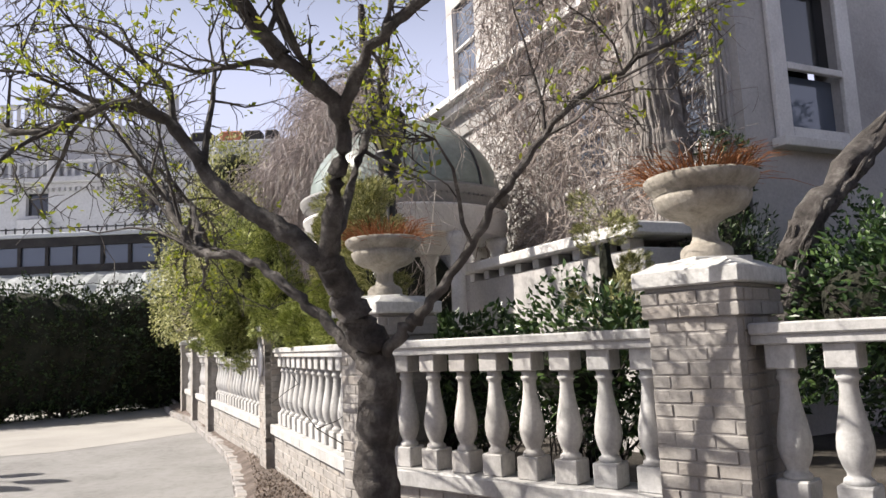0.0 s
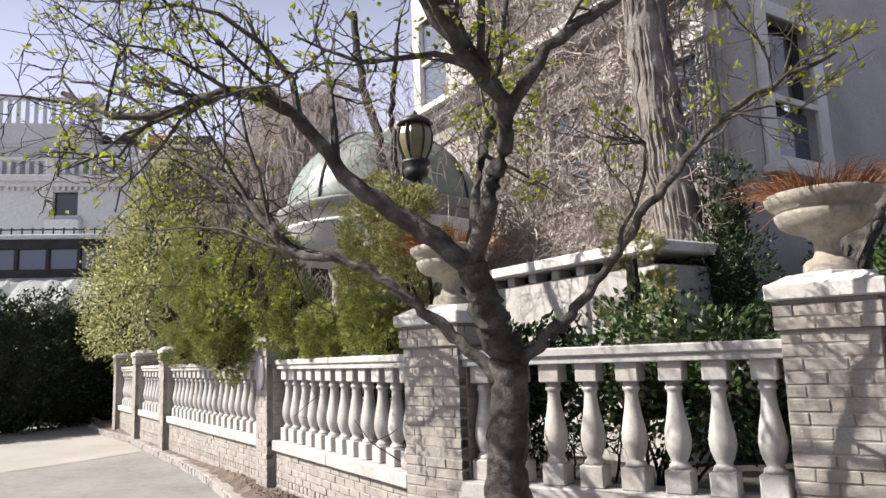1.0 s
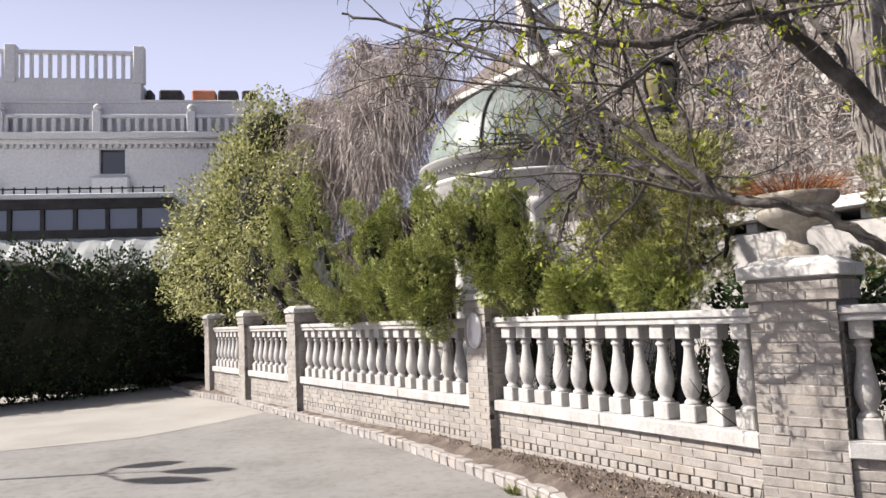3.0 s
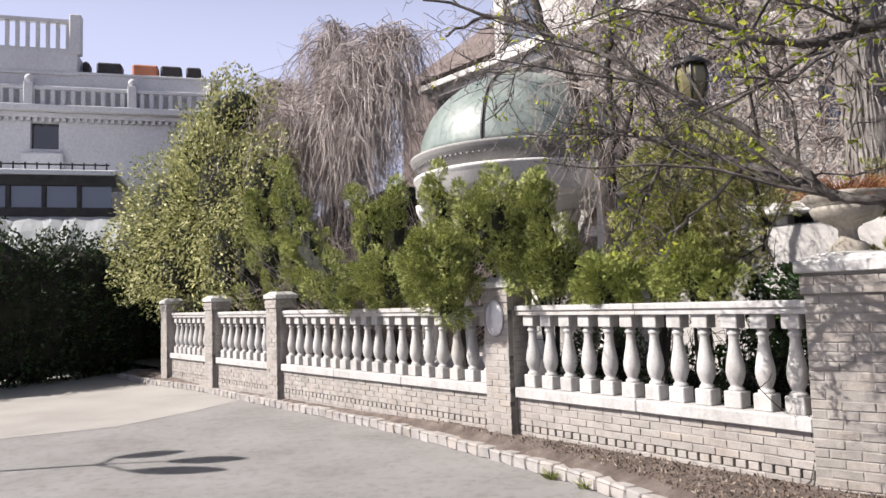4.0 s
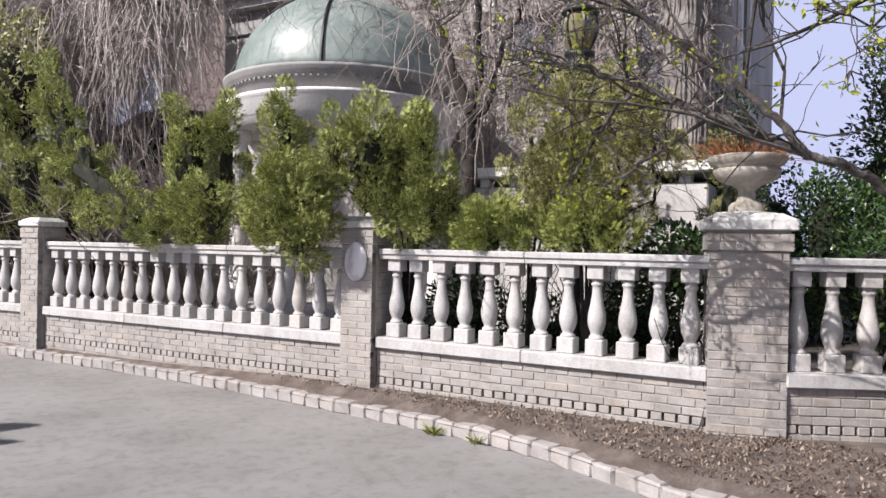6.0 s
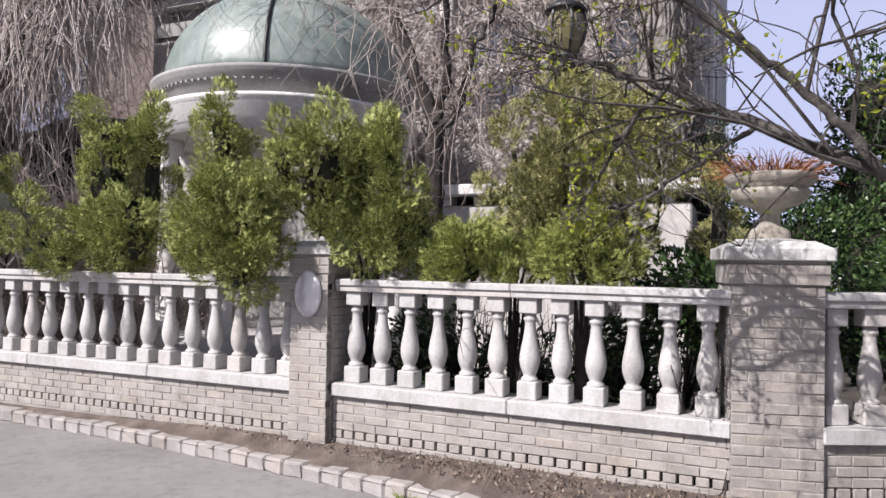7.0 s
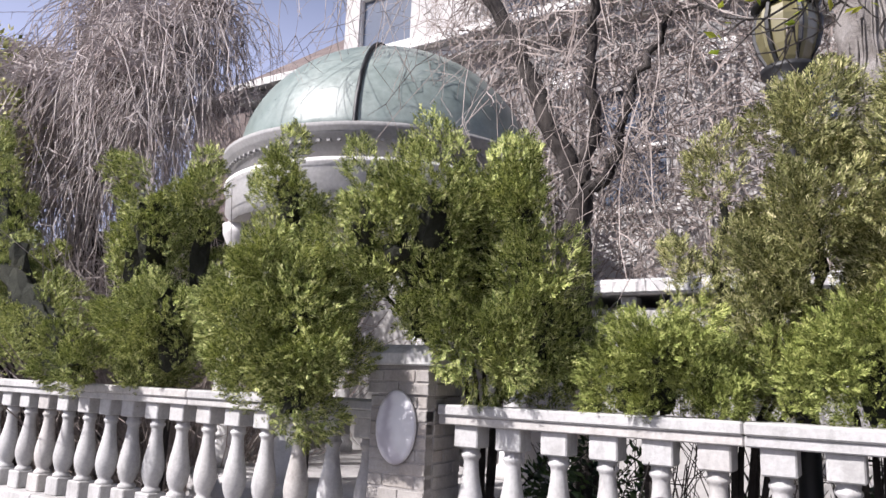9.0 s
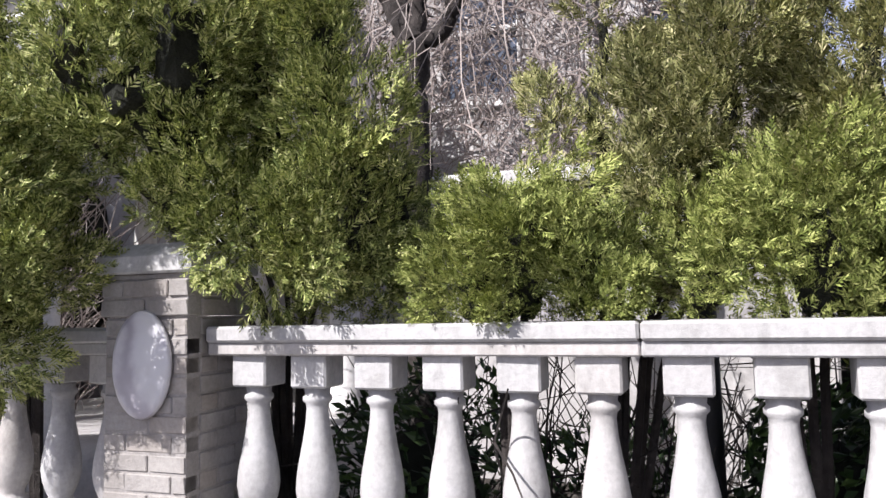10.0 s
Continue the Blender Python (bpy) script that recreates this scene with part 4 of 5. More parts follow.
arborvitae("pale green upright arborvitae behind the long bay", [((2.70, 0.35, 1.41), (2.25, -0.30, 2.96), 0.28), ((2.35, 0.35, 1.52), (1.89, -0.10, 2.84), 0.18), ((2.76, 0.20, 1.52), (2.51, -0.20, 2.54), 0.21), ((2.26, 0.10, 1.46), (1.96, -0.25, 2.09), 0.23), ((2.56, 0.15, 1.41), (2.22, -0.15, 1.96), 0.23)], 5200, 12, trunk=(2.9, 0.6))
arborvitae("olive-green arborvitae spilling over the handrail", [((1.39, 0.30, 2.06), (1.24, 0.05, 2.96), 0.20), ((0.94, -0.19, 1.29), (0.75, -0.60, 2.06), 0.24), ((0.68, -0.22, 1.29), (0.46, -0.60, 1.94), 0.20), ((0.67, -0.34, 1.50), (0.60, -0.38, 1.21), 0.15), ((1.09, -0.26, 1.42), (1.09, -0.38, 1.68), 0.16), ((0.57, -0.30, 1.42), (0.43, -0.52, 1.66), 0.12), ((0.87, -0.22, 1.68), (0.68, -0.38, 2.05), 0.20), ((0.63, -0.30, 1.42), (0.69, -0.41, 1.67), 0.19)], 6600, 13, trunk=(1.3, 0.5))
arborvitae("tall dark arborvitae behind the plaque pier", [((0.32, -0.22, 1.95), (0.09, -0.56, 2.46), 0.13), ((0.18, 0.10, 1.69), (-0.25, -0.41, 2.56), 0.22), ((-0.47, 0.30, 1.42), (-0.57, -0.22, 2.56), 0.23), ((0.09, -0.15, 1.95), (0.02, -0.38, 2.25), 0.19), ((-0.14, 0.30, 1.69), (-0.33, -0.15, 2.47), 0.17), ((-0.11, 0.00, 1.75), (-0.50, -0.05, 1.62), 0.15), ((-0.64, 0.35, 1.42), (-0.72, 0.10, 1.97), 0.15), ((-0.54, 0.20, 1.47), (-0.71, -0.08, 2.07), 0.19)], 6400, 14, trunk=(0.1, 0.8))
arborvitae("broad olive conifer thinning in the middle", [((-1.40, 0.50, 1.43), (-1.43, 0.30, 2.60), 0.19), ((-1.82, 0.50, 1.43), (-1.86, 0.30, 2.82), 0.25), ((-2.27, 0.50, 1.43), (-2.34, 0.30, 2.77), 0.25), ((-2.55, 0.50, 1.66), (-2.57, 0.30, 2.60), 0.14), ((-1.67, 0.35, 1.43), (-1.67, 0.20, 2.06), 0.17), ((-2.17, 0.35, 1.43), (-2.17, 0.20, 1.96), 0.17)], 6600, 15, M_arbor_olive, 0.08, core=0.12)
arborvitae("sparse olive conifer behind the urn pier", [((-2.9, 2.6, 0.8), (-2.9, 2.6, 2.5), 0.3)], 1300, 17, M_arbor_olive, 0.08, core=0.3)
arborvitae("low yellow-green cypress shrub above the handrail", [((-1.12, 0.20, 1.34), (-1.27, -0.05, 1.72), 0.16), ((-1.38, 0.20, 1.35), (-1.42, 0.05, 1.60), 0.14), ((-0.99, 0.20, 1.36), (-1.05, 0.10, 1.59), 0.12)], 2100, 31, M_lime, 0.07)
arborvitae("low yellow-green cypress shrub under the olive conifer", [((-2.04, 0.25, 1.34), (-2.06, 0.05, 1.73), 0.18), ((-1.77, 0.25, 1.34), (-1.80, 0.10, 1.54), 0.12), ((-2.26, 0.25, 1.35), (-2.26, 0.10, 1.58), 0.12)], 2000, 32, M_lime, 0.07)
shrub("rhododendron", "dark glossy rhododendron behind the near pier", [(W3(-2.75, 0.7, 1.2), (0.5, 0.4, 0.42)), (W3(-3.3, 1.0, 1.1), (0.6, 0.5, 0.5))], 4000, 40, M_rhodo, 0.075, 0.035)
shrub("rhododendron", "dark glossy rhododendron behind the balustrade", [(W3(-4.3, 1.2, 1.1), (0.6, 0.5, 0.55)), (W3(-5.0, 1.5, 1.05), (0.6, 0.5, 0.5))], 4600, 41, M_rhodo, 0.07, 0.032)
# made-up dark shrub that fills the gaps between balusters with shade
shrub("dark_filler_shrub", "low dark filler shrub added behind the balusters to darken the gaps", [(W3(-0.5, 1.0, 0.5), (0.5, 0.35, 0.6)), (W3(-1.35, 1.2, 0.35), (0.45, 0.35, 0.5)), (W3(-2.2, 1.1, 0.5), (0.55, 0.35, 0.6))], 6000, 49, M_rhodo, 0.07, 0.032)
shrub("clipped_hedge", "glossy green clipped shrub beyond the urn pier", [(W3(-6.4, 2.4, 1.3), (0.8, 0.5, 0.6)), (W3(-7.3, 3.4, 1.3), (0.8, 0.6, 0.65)), (W3(-5.3, 2.9, 1.4), (0.6, 0.4, 0.55)), (W3(-4.7, 3.0, 1.4), (0.45, 0.4, 0.6))], 9000, 42, M_rhodo, 0.065, 0.032)
shrub("holly_bush", "tall variegated evergreen bush at the wall's end", [(W3(9.3, 1.1, 3.8), (1.5, 1.4, 2.1)), (W3(8.4, 0.6, 2.4), (0.9, 0.8, 1.2)), (W3(10.5, 0.5, 2.5), (1.2, 1.0, 1.4)), (W3(8.8, 0.9, 5.5), (0.8, 0.8, 0.9)), (W3(11.2, 0.6, 3.7), (1.3, 1.2, 1.5)), (W3(7.5, 0.9, 3.6), (0.8, 0.8, 1.4)), (W3(12.0, 0.3, 2.8), (1.1, 1.0, 1.4)), (W3(10.2, 0.8, 4.9), (0.9, 0.9, 0.9))], 36000, 43, M_holly, 0.095, 0.045)


def hedge():
    blobs = []
    line = [(-9.3, 21.0), (-10.0, 19.2), (-10.8, 17.6), (-11.7, 16.2), (-12.8, 15.0), (-14.2, 14.0)]
    rng = random.Random(9)
    for (x, y), (x2, y2) in zip(line, line[1:]):
        for t in (0, 0.5):
            blobs.append(((x + (x2 - x) * t - 0.4, y + (y2 - y) * t + 0.4, 1.45 + rng.uniform(-0.06, 0.08)), (1.15, 1.15, 1.85)))
    shrub("tall_hedge", "tall dark green hedge in shade at the road's end", blobs, 44000, 44, M_hedge, 0.11, 0.06, "hedge", foot=(-11.5, 17.0, ROAD_Z), stems=24, core=0.85)


hedge()


# ---- street tree ----
def branch_out(rng, pts, rad, polys, tips, depth, count, lo=0.3, spread=0.8, lift=0.15, scale=0.5):
    """Grow side branches from a limb."""
    n = len(pts)
    seg = np.linalg.norm(np.diff(pts, axis=0), axis=1).sum()
    for k in range(count):
        t = rng.uniform(lo, 0.98)
        i = min(n - 2, int(t * (n - 1)))
        p, d = pts[i], unit(pts[i + 1] - pts[i])
        r0 = max(0.0035, rad[i] * 0.55)
        L = seg * scale * rng.uniform(0.5, 1.1) * (1.15 - 0.5 * t)
        w = unit(d * 0.7 + rng.normal(0, spread, 3) + np.array([0, 0, lift]))
        q = [p]
        for s in range(5):
            w = unit(w + rng.normal(0, 0.24, 3) + np.array([0, 0, 0.03]))
            if q[-1][2] < 1.75:
                w[2] = abs(w[2]) + 0.15
                w = unit(w)
            q.append(q[-1] + w * L / 5)
        q = np.array(q)
        rr = np.linspace(r0, max(0.0018, r0 * 0.25), 6)
        polys.append((q, rr))
        if depth > 0:
            branch_out(rng, q, rr, polys, tips, depth - 1, max(2, count // 2 + 1), 0.25, spread, lift, 0.55)
        else:
            tips.append((q[-1], w))
            tips.append((q[3], w))


def street_tree():
    rng = np.random.default_rng(21)
    foot = Vector((0.78, 3.86, BED_Z - 0.08))
    root = thing("street_tree", Matrix.Translation(foot), "small grey-barked tree with new yellow-green leaves", "tree")
    o = np.array(foot)
    limbs = {
        "trunk": ([(0.78, 3.86, -0.14), (0.77, 3.83, 0.3), (0.755, 3.81, 0.75), (0.79, 3.77, 1.2), (0.70, 3.64, 1.5), (0.61, 3.5, 1.77)], (0.135, 0.075)),
        "limb": ([(0.61, 3.5, 1.74), (0.35, 3.47, 1.95), (0.06, 3.45, 2.17), (-0.28, 3.5, 2.58), (-0.56, 3.38, 2.66), (-1.0, 3.4, 2.55), (-1.5, 3.5, 2.75)], (0.055, 0.013)),
        "limb_up": ([(0.61, 3.5, 1.74), (0.72, 3.36, 2.05), (0.8, 3.2, 2.42), (0.62, 2.95, 2.62), (0.42, 2.7, 2.95), (0.2, 2.5, 3.5), (0.1, 2.4, 4.0)], (0.052, 0.016)),
        "limb_right": ([(0.8, 3.2, 2.4), (1.05, 3.05, 2.7), (1.4, 2.95, 2.9), (1.9, 2.9, 3.3)], (0.038, 0.012)),
        "limb_low_right": ([(0.8, 3.76, 1.2), (0.95, 3.66, 1.36), (1.1, 3.62, 1.48), (1.35, 3.58, 1.78), (1.6, 3.5, 2.12), (2.0, 3.45, 2.5), (2.5, 3.5, 2.75)], (0.038, 0.01)),
        "limb_low_left": ([(0.77, 3.76, 1.15), (0.5, 3.9, 1.4), (0.22, 3.95, 1.66), (-0.1, 4.05, 1.87), (-0.42, 4.1, 1.93), (-0.62, 4.18, 2.15), (-0.835, 4.35, 2.4), (-1.056, 4.5, 2.61), (-1.68, 5.02, 3.16), (-2.2, 5.35, 3.5), (-2.7, 5.5, 3.7)], (0.036, 0.010)),
        "limb_wall": ([(-0.42, 4.1, 1.93), (-0.7, 4.55, 2.2), (-0.95, 4.95, 2.42), (-1.2, 5.15, 2.55), (-1.35, 5.3, 2.6)], (0.028, 0.013)),
        # two hanging limbs added to throw twig shade on the urn pier
        "limb_hang": ([(-0.95, 4.95, 2.42), (-1.05, 5.1, 2.25), (-1.15, 5.2, 2.0), (-1.2, 5.3, 1.85)], (0.016, 0.009)),
        "limb_hang_near": ([(-0.7, 4.55, 2.2), (-0.75, 4.85, 2.05), (-0.95, 5.1, 1.85), (-1.0, 5.3, 1.8)], (0.015, 0.008)),
        # limb added overhead, mostly out of view, to dapple both urn piers
        "limb_over": ([(0.62, 2.95, 2.62), (0.2, 2.8, 3.2), (-0.4, 2.85, 3.75), (-1.1, 3.15, 4.1), (-1.9, 3.6, 4.35), (-2.7, 4.0, 4.45), (-3.3, 4.3, 4.6)], (0.04, 0.012)),
        "limb_back": ([(0.62, 3.52, 1.72), (0.66, 3.8, 2.2), (0.8, 4.0, 2.8), (0.9, 4.0, 3.5)], (0.035, 0.012)),
    }
    tips, dense = [], []
    for name, (pts, (r0, r1)) in limbs.items():
        p = smooth_line(pts, 9 if name == "trunk" else 7) - o
        p[2:-1] += rng.normal(0, 0.008, p[2:-1].shape)
        r = np.linspace(r0, r1, len(p)) * (1 + 0.06 * rng.normal(0, 1, len(p)))
        if name == "trunk":
            r[0] *= 1.35
        v, f = tubes([(p, r)], 16)
        v = roughen(roughen(v, 0.02 if name == "trunk" else 0.008, 9.0), 0.012 if name == "trunk" else 0.006, 26.0)
        part_np(name.split("_")[0], v, f, M_bark, root, True)
        if name != "trunk":
            polys = []
            n_before = len(tips)
            branch_out(rng, p, r, polys, tips, 2, 12 if name == "limb_over" else 13 if name in ("limb", "limb_up", "limb_low_left", "limb_wall") else 8, 0.3 if name != "limb_low_right" else 0.5, 0.75, -0.1 if name in ("limb_wall", "limb_hang", "limb_hang_near") else 0.12, 0.6 if name in ("limb_wall", "limb_hang", "limb_hang_near") else 0.5)
            v, f = tubes(polys, 4)
            tagged(part_np("branchwork", v, f, M_bark, root), kind="stuff")
            dense += [0.12 if name in ("limb_wall", "limb_hang", "limb_hang_near", "limb_low_left") else 0.15 if name == "limb_over" else 0.55 if name in ("limb_right", "limb_back") else 0.26] * (len(tips) - n_before)
    tp = np.array([t[0] for t in tips])
    tw = np.array([t[1] for t in tips])
    keep = rng.random(len(tp)) < np.array(dense)
    tp, tw = tp[keep], tw[keep]
    rep = 5
    pos = np.repeat(tp, rep, 0) + rng.normal(0, 0.025, (len(tp) * rep, 3))
    v, f = leaf_quads(pos, np.repeat(tw, rep, 0), rng, 0.04, 0.02, 0.8)
    tagged(part_np("leafage", v, f, M_spring, root), kind="stuff")


street_tree()


# ---- weeping trees ----
def weeping_tree(label, foot, limbs, strands, seed, drop, spread, mat_twig, bark, radius=0.1, twig=0.0035):
    rng = np.random.default_rng(seed)
    f0 = P(foot[0], foot[1], GARDEN_Z)
    root = thing("weeping_tree", Matrix.Translation(f0), label, "tree")
    o = np.array(f0)
    lines = []
    for k, (pts, r0, r1) in enumerate(limbs):
        p = smooth_line([tuple(P(*q)) for q in pts], 7) - o
        p[3:-1] += rng.normal(0, 0.015, p[3:-1].shape)
        r = np.linspace(r0, r1, len(p))
        v, f = tubes([(p, r)], 9)
        part_np("trunk" if k == 0 else "limb", v, f, bark, root, True)
        if k:
            lines.append(p)
    polys = []
    for i in range(strands):
        p = lines[rng.integers(len(lines))]
        t = rng.uniform(0.25, 1.0)
        kink = rng.uniform(0.04, 0.11)
        s = p[int(t * (len(p) - 1))] + rng.normal(0, 0.12, 3)
        a = rng.uniform(0, 2 * math.pi)
        out = rng.uniform(0.1, spread)
        h = np.array([math.cos(a), math.sin(a), 0]) * out
        L = drop * rng.uniform(0.35, 1.1)
        q = [s, s + h * 0.45 + [0, 0, 0.10 * out + 0.05]]
        drift = rng.normal(0, 0.05, 3) * [1, 1, 0]
        for c in range(6):
            drift = drift * 0.7 + rng.normal(0, kink, 3) * [1, 1, 0.6]
            q.append(q[-1] + h * (0.35 if c == 0 else 0.06) + drift - [0, 0, L / 6 * (0.5 if c == 0 else 1.0)])
        polys.append((q, np.array([2.2, 1.8, 1.5, 1.3, 1.2, 1.0, 0.9, 0.6]) * twig))
        for b in range(5):
            j = rng.integers(2, 7)
            c = np.array(q[j])
            e = c + rng.normal(0, 0.16, 3) - [0, 0, rng.uniform(0.0, 0.3)]
            polys.append(([c, (c + e) / 2 + rng.normal(0, 0.03, 3), e], [twig * 0.9, twig * 0.8, twig * 0.5]))
    v, f = tubes(polys, 3)
    tagged(part_np("twig_curtain", v, f, mat_twig, root, label="curtain of fine pinkish-grey hanging twigs"), kind="stuff")
    return root


weeping_tree("large weeping tree with a curtain of bare pinkish twigs", (8.2, 3.0),
             [([(8.2, 3.0, 0.0), (8.15, 3.0, 1.8), (8.2, 2.95, 3.6), (8.2, 2.95, 5.0)], 0.2, 0.11),
              ([(8.2, 2.95, 4.2), (7.5, 2.7, 5.6), (6.7, 2.6, 6.3), (5.9, 2.5, 6.1)], 0.09, 0.03),
              ([(8.2, 2.95, 3.8), (7.3, 2.3, 4.9), (6.4, 2.1, 5.4), (5.7, 2.2, 5.2)], 0.08, 0.03),
              ([(8.2, 2.95, 4.8), (8.4, 2.9, 6.4), (8.3, 2.9, 7.2), (7.7, 2.7, 7.4)], 0.08, 0.03),
              ([(8.2, 2.95, 4.6), (9.2, 2.7, 6.1), (10.2, 2.6, 6.7), (11.0, 2.5, 6.5)], 0.09, 0.03),
              ([(8.2, 2.95, 4.0), (8.3, 2.2, 5.0), (7.9, 1.7, 5.4), (7.4, 1.4, 5.1)], 0.07, 0.02),
              ([(7.5, 2.7, 5.6), (7.0, 2.9, 6.4), (6.5, 3.1, 6.9), (6.0, 3.2, 6.7)], 0.05, 0.02)],
             2300, 61, 2.7, 0.9, M_twig, M_bark_dark, twig=0.0052)
weeping_tree("dark weeping cherry with forked trunk and hanging twigs", (-0.3, 1.42),
             [([(-0.3, 1.42, 0.0), (-0.34, 1.4, 1.3), (-0.30, 1.40, 2.42), (-0.31, 1.40, 2.85)], 0.1, 0.085),
              ([(-0.31, 1.40, 2.85), (-0.04, 1.45, 3.40), (0.27, 1.50, 4.14), (0.78, 1.55, 5.08), (1.13, 1.60, 6.29)], 0.08, 0.05),
              ([(-0.31, 1.40, 2.85), (-0.41, 1.40, 3.33), (-0.41, 1.35, 3.83), (-0.50, 1.30, 4.43), (-0.65, 1.30, 5.10)], 0.05, 0.028),
              ([(-0.30, 1.40, 2.81), (-0.52, 1.35, 2.91), (-0.63, 1.30, 3.13), (-0.74, 1.30, 3.52), (-1.00, 1.30, 4.01)], 0.05, 0.022),
              ([(0.69, 1.50, 4.92), (1.10, 1.40, 5.16), (1.72, 1.30, 5.35), (2.30, 1.20, 5.26)], 0.035, 0.018)],
             130, 62, 1.7, 0.8, M_vine, M_bark_dark, twig=0.003)


def old_trunk(label, pts, r0, r1, seed, strips=70, bark=None):
    rng = np.random.default_rng(seed)
    f0 = Vector(pts[0])
    root = thing("old_tree", Matrix.Translation(f0), label, "tree")
    p = smooth_line(pts, 8) - np.array(f0)
    r = np.linspace(r0, r1, len(p)) * (1 + 0.07 * rng.normal(0, 1, len(p)))
    v, f = tubes([(p, r)], 22)
    part_np("trunk", roughen(roughen(v, 0.06, 3.0), 0.03, 9.0), f, bark or M_bark_pale, root, True)
    polys = []
    for k in range(strips):
        a = rng.uniform(0, 2 * math.pi)
        i0, i1 = sorted(rng.integers(0, len(p), 2))
        if i1 - i0 < 3:
            continue
        idx = np.arange(i0, i1)
        q = p[idx] + np.stack([np.cos(a + idx * 0.02) * r[idx] * 1.03, np.sin(a + idx * 0.02) * r[idx] * 1.03, np.zeros(len(idx))], 1)
        polys.append((q + rng.normal(0, 0.008, q.shape), np.full(len(idx), rng.uniform(0.008, 0.022))))
    v, f = tubes(polys, 5)
    tagged(part_np("loose_bark", v, f, bark or M_bark_pale, root, label="loose fibrous bark strips and vine stems"), kind="stuff")


old_trunk("thick old trunk with shredding pale bark", [(3.25, 8.6, 0.0), (3.2, 8.58, 1.2), (3.15, 8.55, 2.5), (2.98, 8.45, 4.0), (2.9, 8.4, 5.5), (2.95, 8.4, 8.0)], 0.3, 0.22, 71)
old_trunk("leaning old trunk with mottled bark", [(3.1, 5.3, 0.0), (3.2, 5.3, 1.2), (3.5, 5.45, 2.0), (3.8, 5.6, 2.3), (4.35, 5.95, 2.85), (5.3, 6.4, 3.6)], 0.12, 0.08, 72, 40, M_bark)


def vines():
    rng = np.random.default_rng(81)
    root = thing("bare_vines", at_wall(0, FAC, 0), "tangle of bare brown vines hanging on the house wall", "vine", kind="stuff")
    polys = []
    for k in range(4900):
        u, z = rng.uniform(-2.55, 2.8), rng.uniform(2.2, 8.6)
        p = np.array([-u, -rng.uniform(0.1, 0.9), z])
        w = unit(rng.normal(0, 1, 3) * [1, 0.4, 1])
        q = [p]
        for s in range(6):
            w = unit(w + rng.normal(0, 0.55, 3) * [1, 0.5, 1] + [0, 0, -0.15])
            q.append(q[-1] + w * rng.uniform(0.06, 0.18))
        polys.append((q, np.linspace(rng.uniform(0.004, 0.014), 0.002, 7)))
    v, f = tubes(polys, 3)
    part_np("vine_stems", v, f, M_vine, root)


vines()


def thicket(label, u0, u1, n0, n1, z1, count, seed, bark=None):
    rng = np.random.default_rng(seed)
    f0 = P((u0 + u1) / 2, (n0 + n1) / 2, GARDEN_Z)
    root = thing("bare_thicket", Matrix.Translation(f0), label, "shrub")
    polys, side = [], []
    for k in range(count):
        p = np.array(P(rng.uniform(u0, u1), rng.uniform(n0, n1), GARDEN_Z)) - np.array(f0)
        w = unit(rng.normal(0, 0.25, 3) + [0, 0, 1])
        L = z1 * rng.uniform(0.4, 1.05)
        q = [p - [0, 0, 0.03]]
        for s in range(6):
            w = w + rng.normal(0, 0.22, 3)
            w[2] = max(w[2], 0.6)
            w = unit(w)
            q.append(q[-1] + w * L / 6)
        polys.append((q, np.linspace(0.009, 0.003, 7)))
        for b in range(4):
            c = np.array(q[rng.integers(2, 6)])
            d = unit(rng.normal(0, 1, 3) + [0, 0, 0.3])
            e = c + d * rng.uniform(0.15, 0.5)
            side.append(([c, (c + e) / 2 + rng.normal(0, 0.03, 3), e], [0.005, 0.004, 0.002]))
    v, f = tubes(polys, 3)
    tagged(part_np("stemwork", v, f, bark or M_vine, root), kind="stuff")
    v, f = tubes(side, 3)
    tagged(part_np("side_growth", v, f, bark or M_vine, root), kind="stuff")


thicket("dense brown thicket of bare stems under the weeping tree", 3.4, 7.4, 1.2, 2.6, 3.3, 1300, 91)
thicket("bare brown stems behind the balustrade", -2.8, 0.2, 0.6, 3.0, 1.5, 130, 92, M_bark_dark)


# ---- street lamp beside the road, out of view: it casts the shadow on the asphalt ----
def street_lamp():
    H = 4.6
    off = SUN_AZ * ((H - ROAD_Z) / math.tan(SUN_EL))
    foot = Vector((-5.75, 8.3, ROAD_Z)) - off
    root = thing("street_lamp", Matrix.Translation(foot), "tall dark street lamp with three leaf-shaped heads", "street lamp")
    part("pole", lathe(bmesh.new(), [(0.09, 0), (0.09, 0.5), (0.04, 0.55), (0.03, H + 0.1)], 12), M_iron, root)
    for (x0, y0), (x1, y1) in (((-5.75, 8.62), (-5.0, 8.82)), ((-5.1, 8.3), (-4.2, 8.24)), ((-5.4, 7.95), (-4.3, 7.72))):
        a = Vector((x0, y0, H)) - off - Vector((foot.x, foot.y, 0))
        b = Vector((x1, y1, H)) - off - Vector((foot.x, foot.y, 0))
        c, L = (a + b) / 2, (b - a).length / 2
        bm = lathe(bmesh.new(), [(0.001, -1), (0.35, -0.8), (0.8, -0.4), (1.0, 0), (0.85, 0.4), (0.4, 0.8), (0.001, 1)], 12)
        for v in bm.verts:
            v.co = Vector((v.co.z * L, v.co.x * 0.18, v.co.y * 0.12))
        o = part("lamp_head", bm, M_iron, root)
        o.matrix_basis = pose(c.x, c.y, c.z, 0, 0, math.degrees(math.atan2(b.y - a.y, b.x - a.x)))
        v, f = tubes([([(0, 0, H - 0.05), tuple((a * 0.5) + Vector((0, 0, H * 0.5 + 0.03))), tuple(a)], [0.022, 0.02, 0.018])], 6)
        part_np("arm", v, f, M_iron, root)


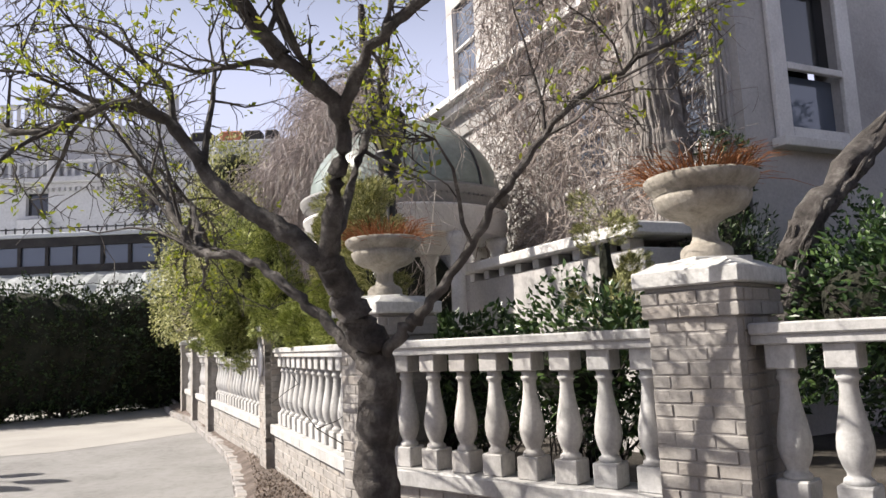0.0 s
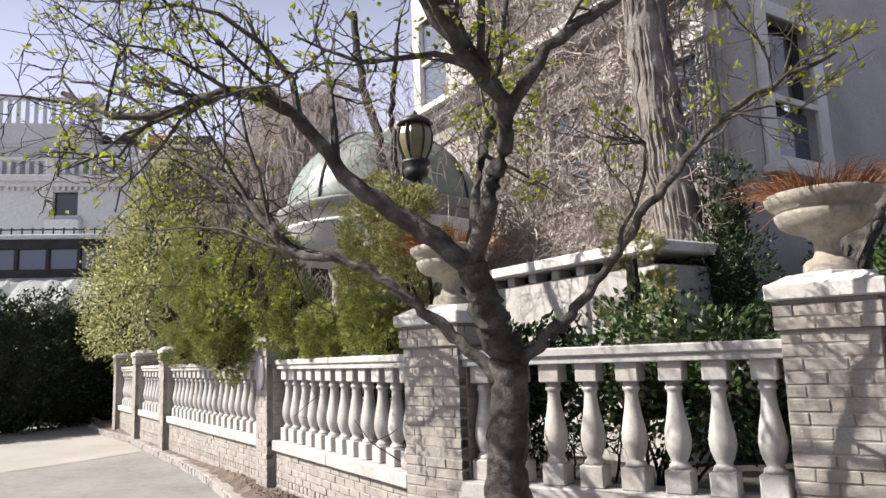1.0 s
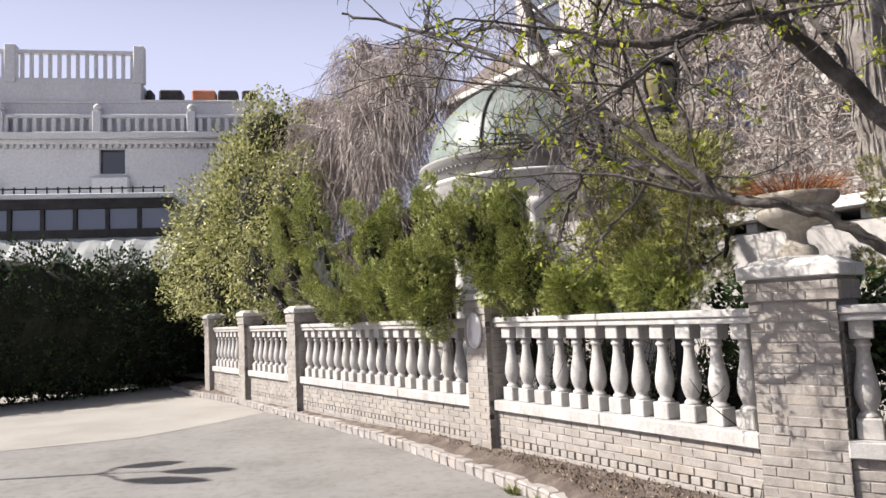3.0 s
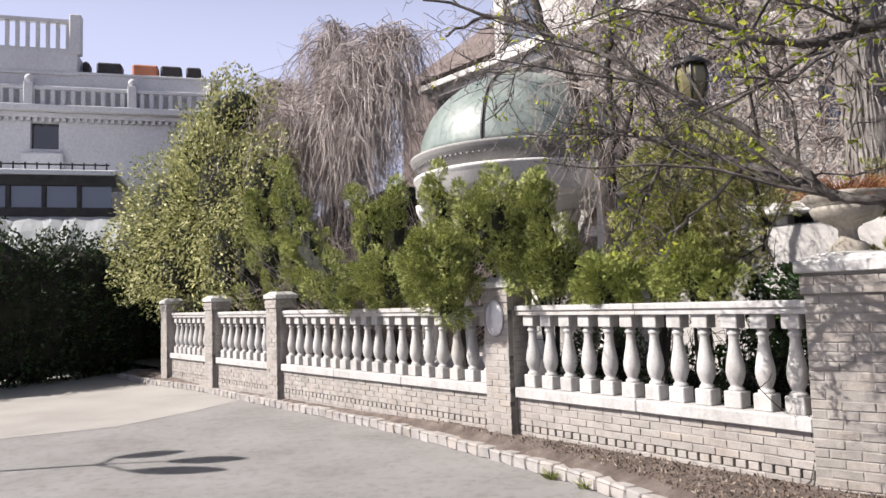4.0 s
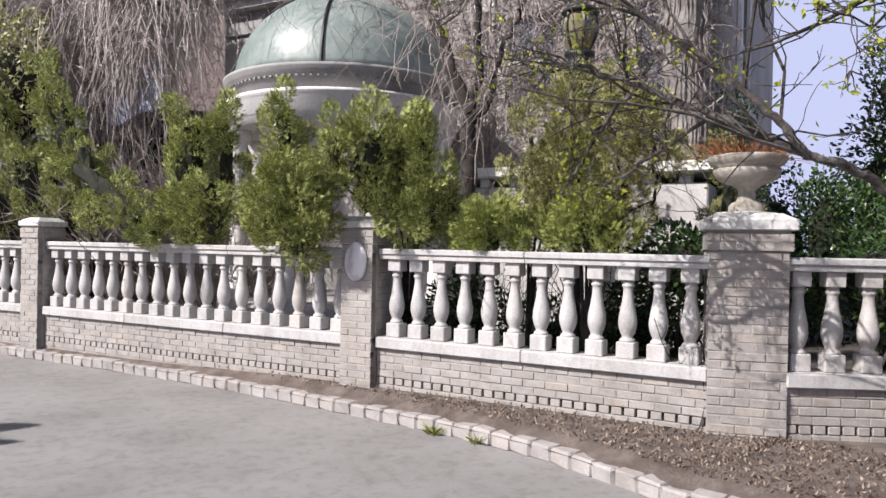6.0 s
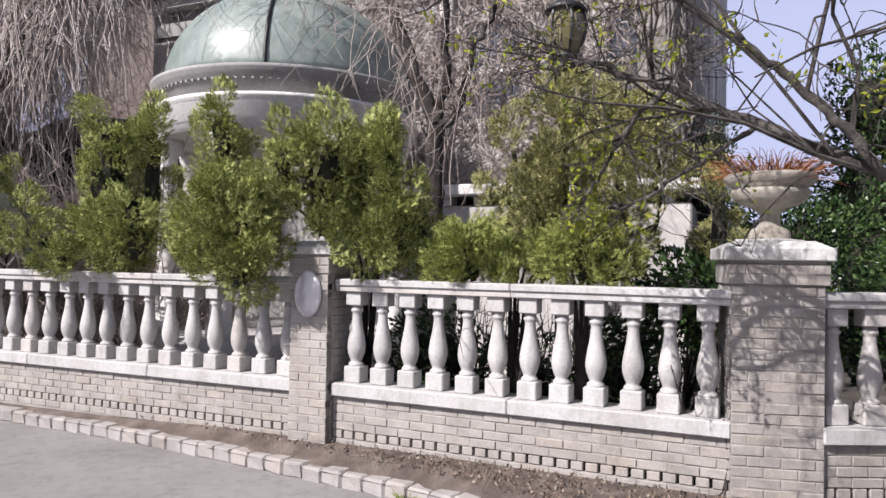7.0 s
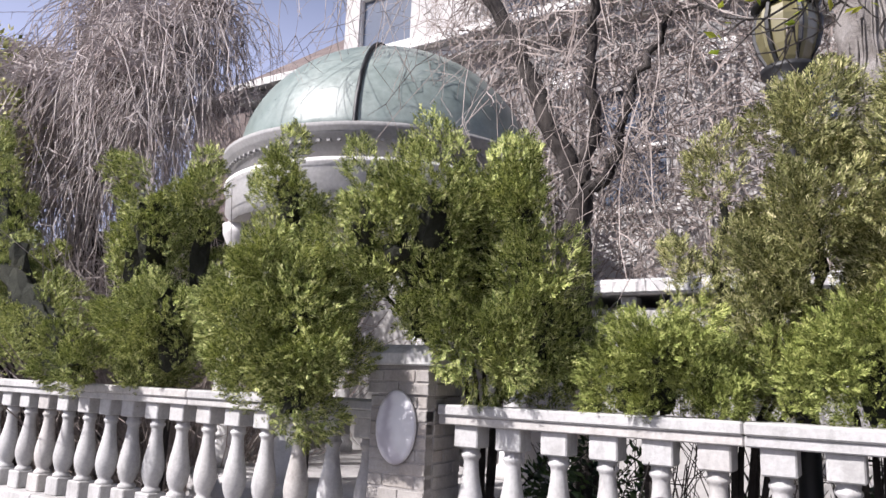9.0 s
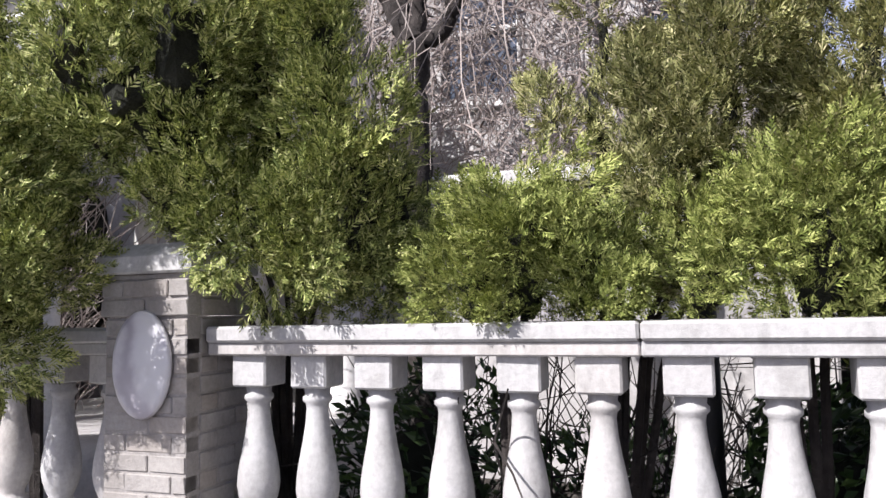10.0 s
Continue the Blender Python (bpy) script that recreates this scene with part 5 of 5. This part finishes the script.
street_lamp()


def grass_tuft(x, y, label, seed):
    rng = np.random.default_rng(seed)
    polys = []
    for k in range(70):
        a, r = rng.uniform(0, 6.3), rng.uniform(0, 0.05)
        p = np.array([r * math.cos(a), r * math.sin(a), 0])
        d = unit(np.array([math.cos(a) * 0.7, math.sin(a) * 0.7, 1.0]) + rng.normal(0, 0.2, 3))
        h = rng.uniform(0.05, 0.13)
        polys.append(([p, p + d * h * 0.6, p + d * h + [d[0] * 0.03, d[1] * 0.03, -0.01]], [0.003, 0.0025, 0.001]))
    v, f = tubes(polys, 3)
    o = part_np("grass_tuft", v, f, M_lime)
    o.matrix_world = pose(x, y, ROAD_Z)
    tagged(o, label, "weed", "weeds along the kerb")


grass_tuft(-1.52, 6.68, "small yellow-green weed growing at the kerb", 5)
grass_tuft(-1.32, 6.3, "small yellow-green weed growing at the kerb", 6)
v, f = tubes([([tuple(P(-3.05, -0.05, 0.485)), tuple(P(-3.06, -0.07, 0.42)), tuple(P(-3.08, -0.06, 0.2)), tuple(P(-3.05, -0.09, 0.02)), tuple(P(-2.95, -0.14, -0.07)), tuple(P(-2.8, -0.12, -0.075))], [0.006] * 6)], 6)
tagged(part_np("cable", v, f, M_iron, smooth=True), "thin black cable running down the plinth beside a pier", "cable")


shrub("dark_yew", "dark conical yew beside the house", [((3.5, 8.2, 0.9), (0.7, 0.7, 0.9)), ((3.55, 8.2, 2.0), (0.5, 0.5, 0.9)), ((3.6, 8.2, 2.9), (0.28, 0.28, 0.6))], 7000, 45, M_hedge, 0.07, 0.025, foot=(3.5, 8.2, GARDEN_Z))
shrub("dark_evergreen", "dark evergreen tree far behind the urn", [((7.9, 8.7, 2.2), (0.9, 0.9, 1.5)), ((8.2, 8.6, 4.0), (0.7, 0.7, 1.2)), ((8.9, 8.0, 3.2), (0.9, 0.9, 1.4))], 9000, 46, M_rhodo, 0.11, 0.05, "tree", foot=(7.9, 8.7, GARDEN_Z))

shrub("ivy", "dark ivy at the foot of the house's side wall", [(W3(-3.2, 5.9, 1.4), (0.5, 0.6, 1.3)), (W3(-3.9, 5.6, 1.6), (0.6, 0.4, 1.0)), (W3(-4.6, 5.2, 1.4), (0.7, 0.5, 1.0))], 9000, 47, M_rhodo, 0.07, 0.045, "climber", foot=W3(-3.7, 5.6, GARDEN_Z))
shrub("bare_bushes", "mass of bare brown bushes far behind the holly", [(W3(13.5, 2.6, 1.8), (1.6, 1.6, 1.8)), (W3(16.0, 3.2, 2.2), (2.2, 1.8, 2.2)), (W3(19.5, 3.6, 2.4), (2.5, 2.0, 2.4)), (W3(8.6, 3.4, 1.9), (1.6, 1.0, 2.2)), (W3(11.2, 3.4, 1.8), (1.6, 1.4, 2.0)), (W3(6.2, 3.9, 1.9), (1.9, 0.7, 2.2)), (W3(8.4, 5.2, 2.2), (2.6, 0.8, 2.6))], 19000, 48, leaf_material("brown_twig", [(0.0, (0.09, 0.06, 0.05)), (0.6, (0.18, 0.13, 0.11)), (1.0, (0.32, 0.25, 0.21))], 0.9, 0.0), 0.22, 0.012, "bushes", foot=W3(15.0, 3.0, GARDEN_Z), stems=40, core=0.8)
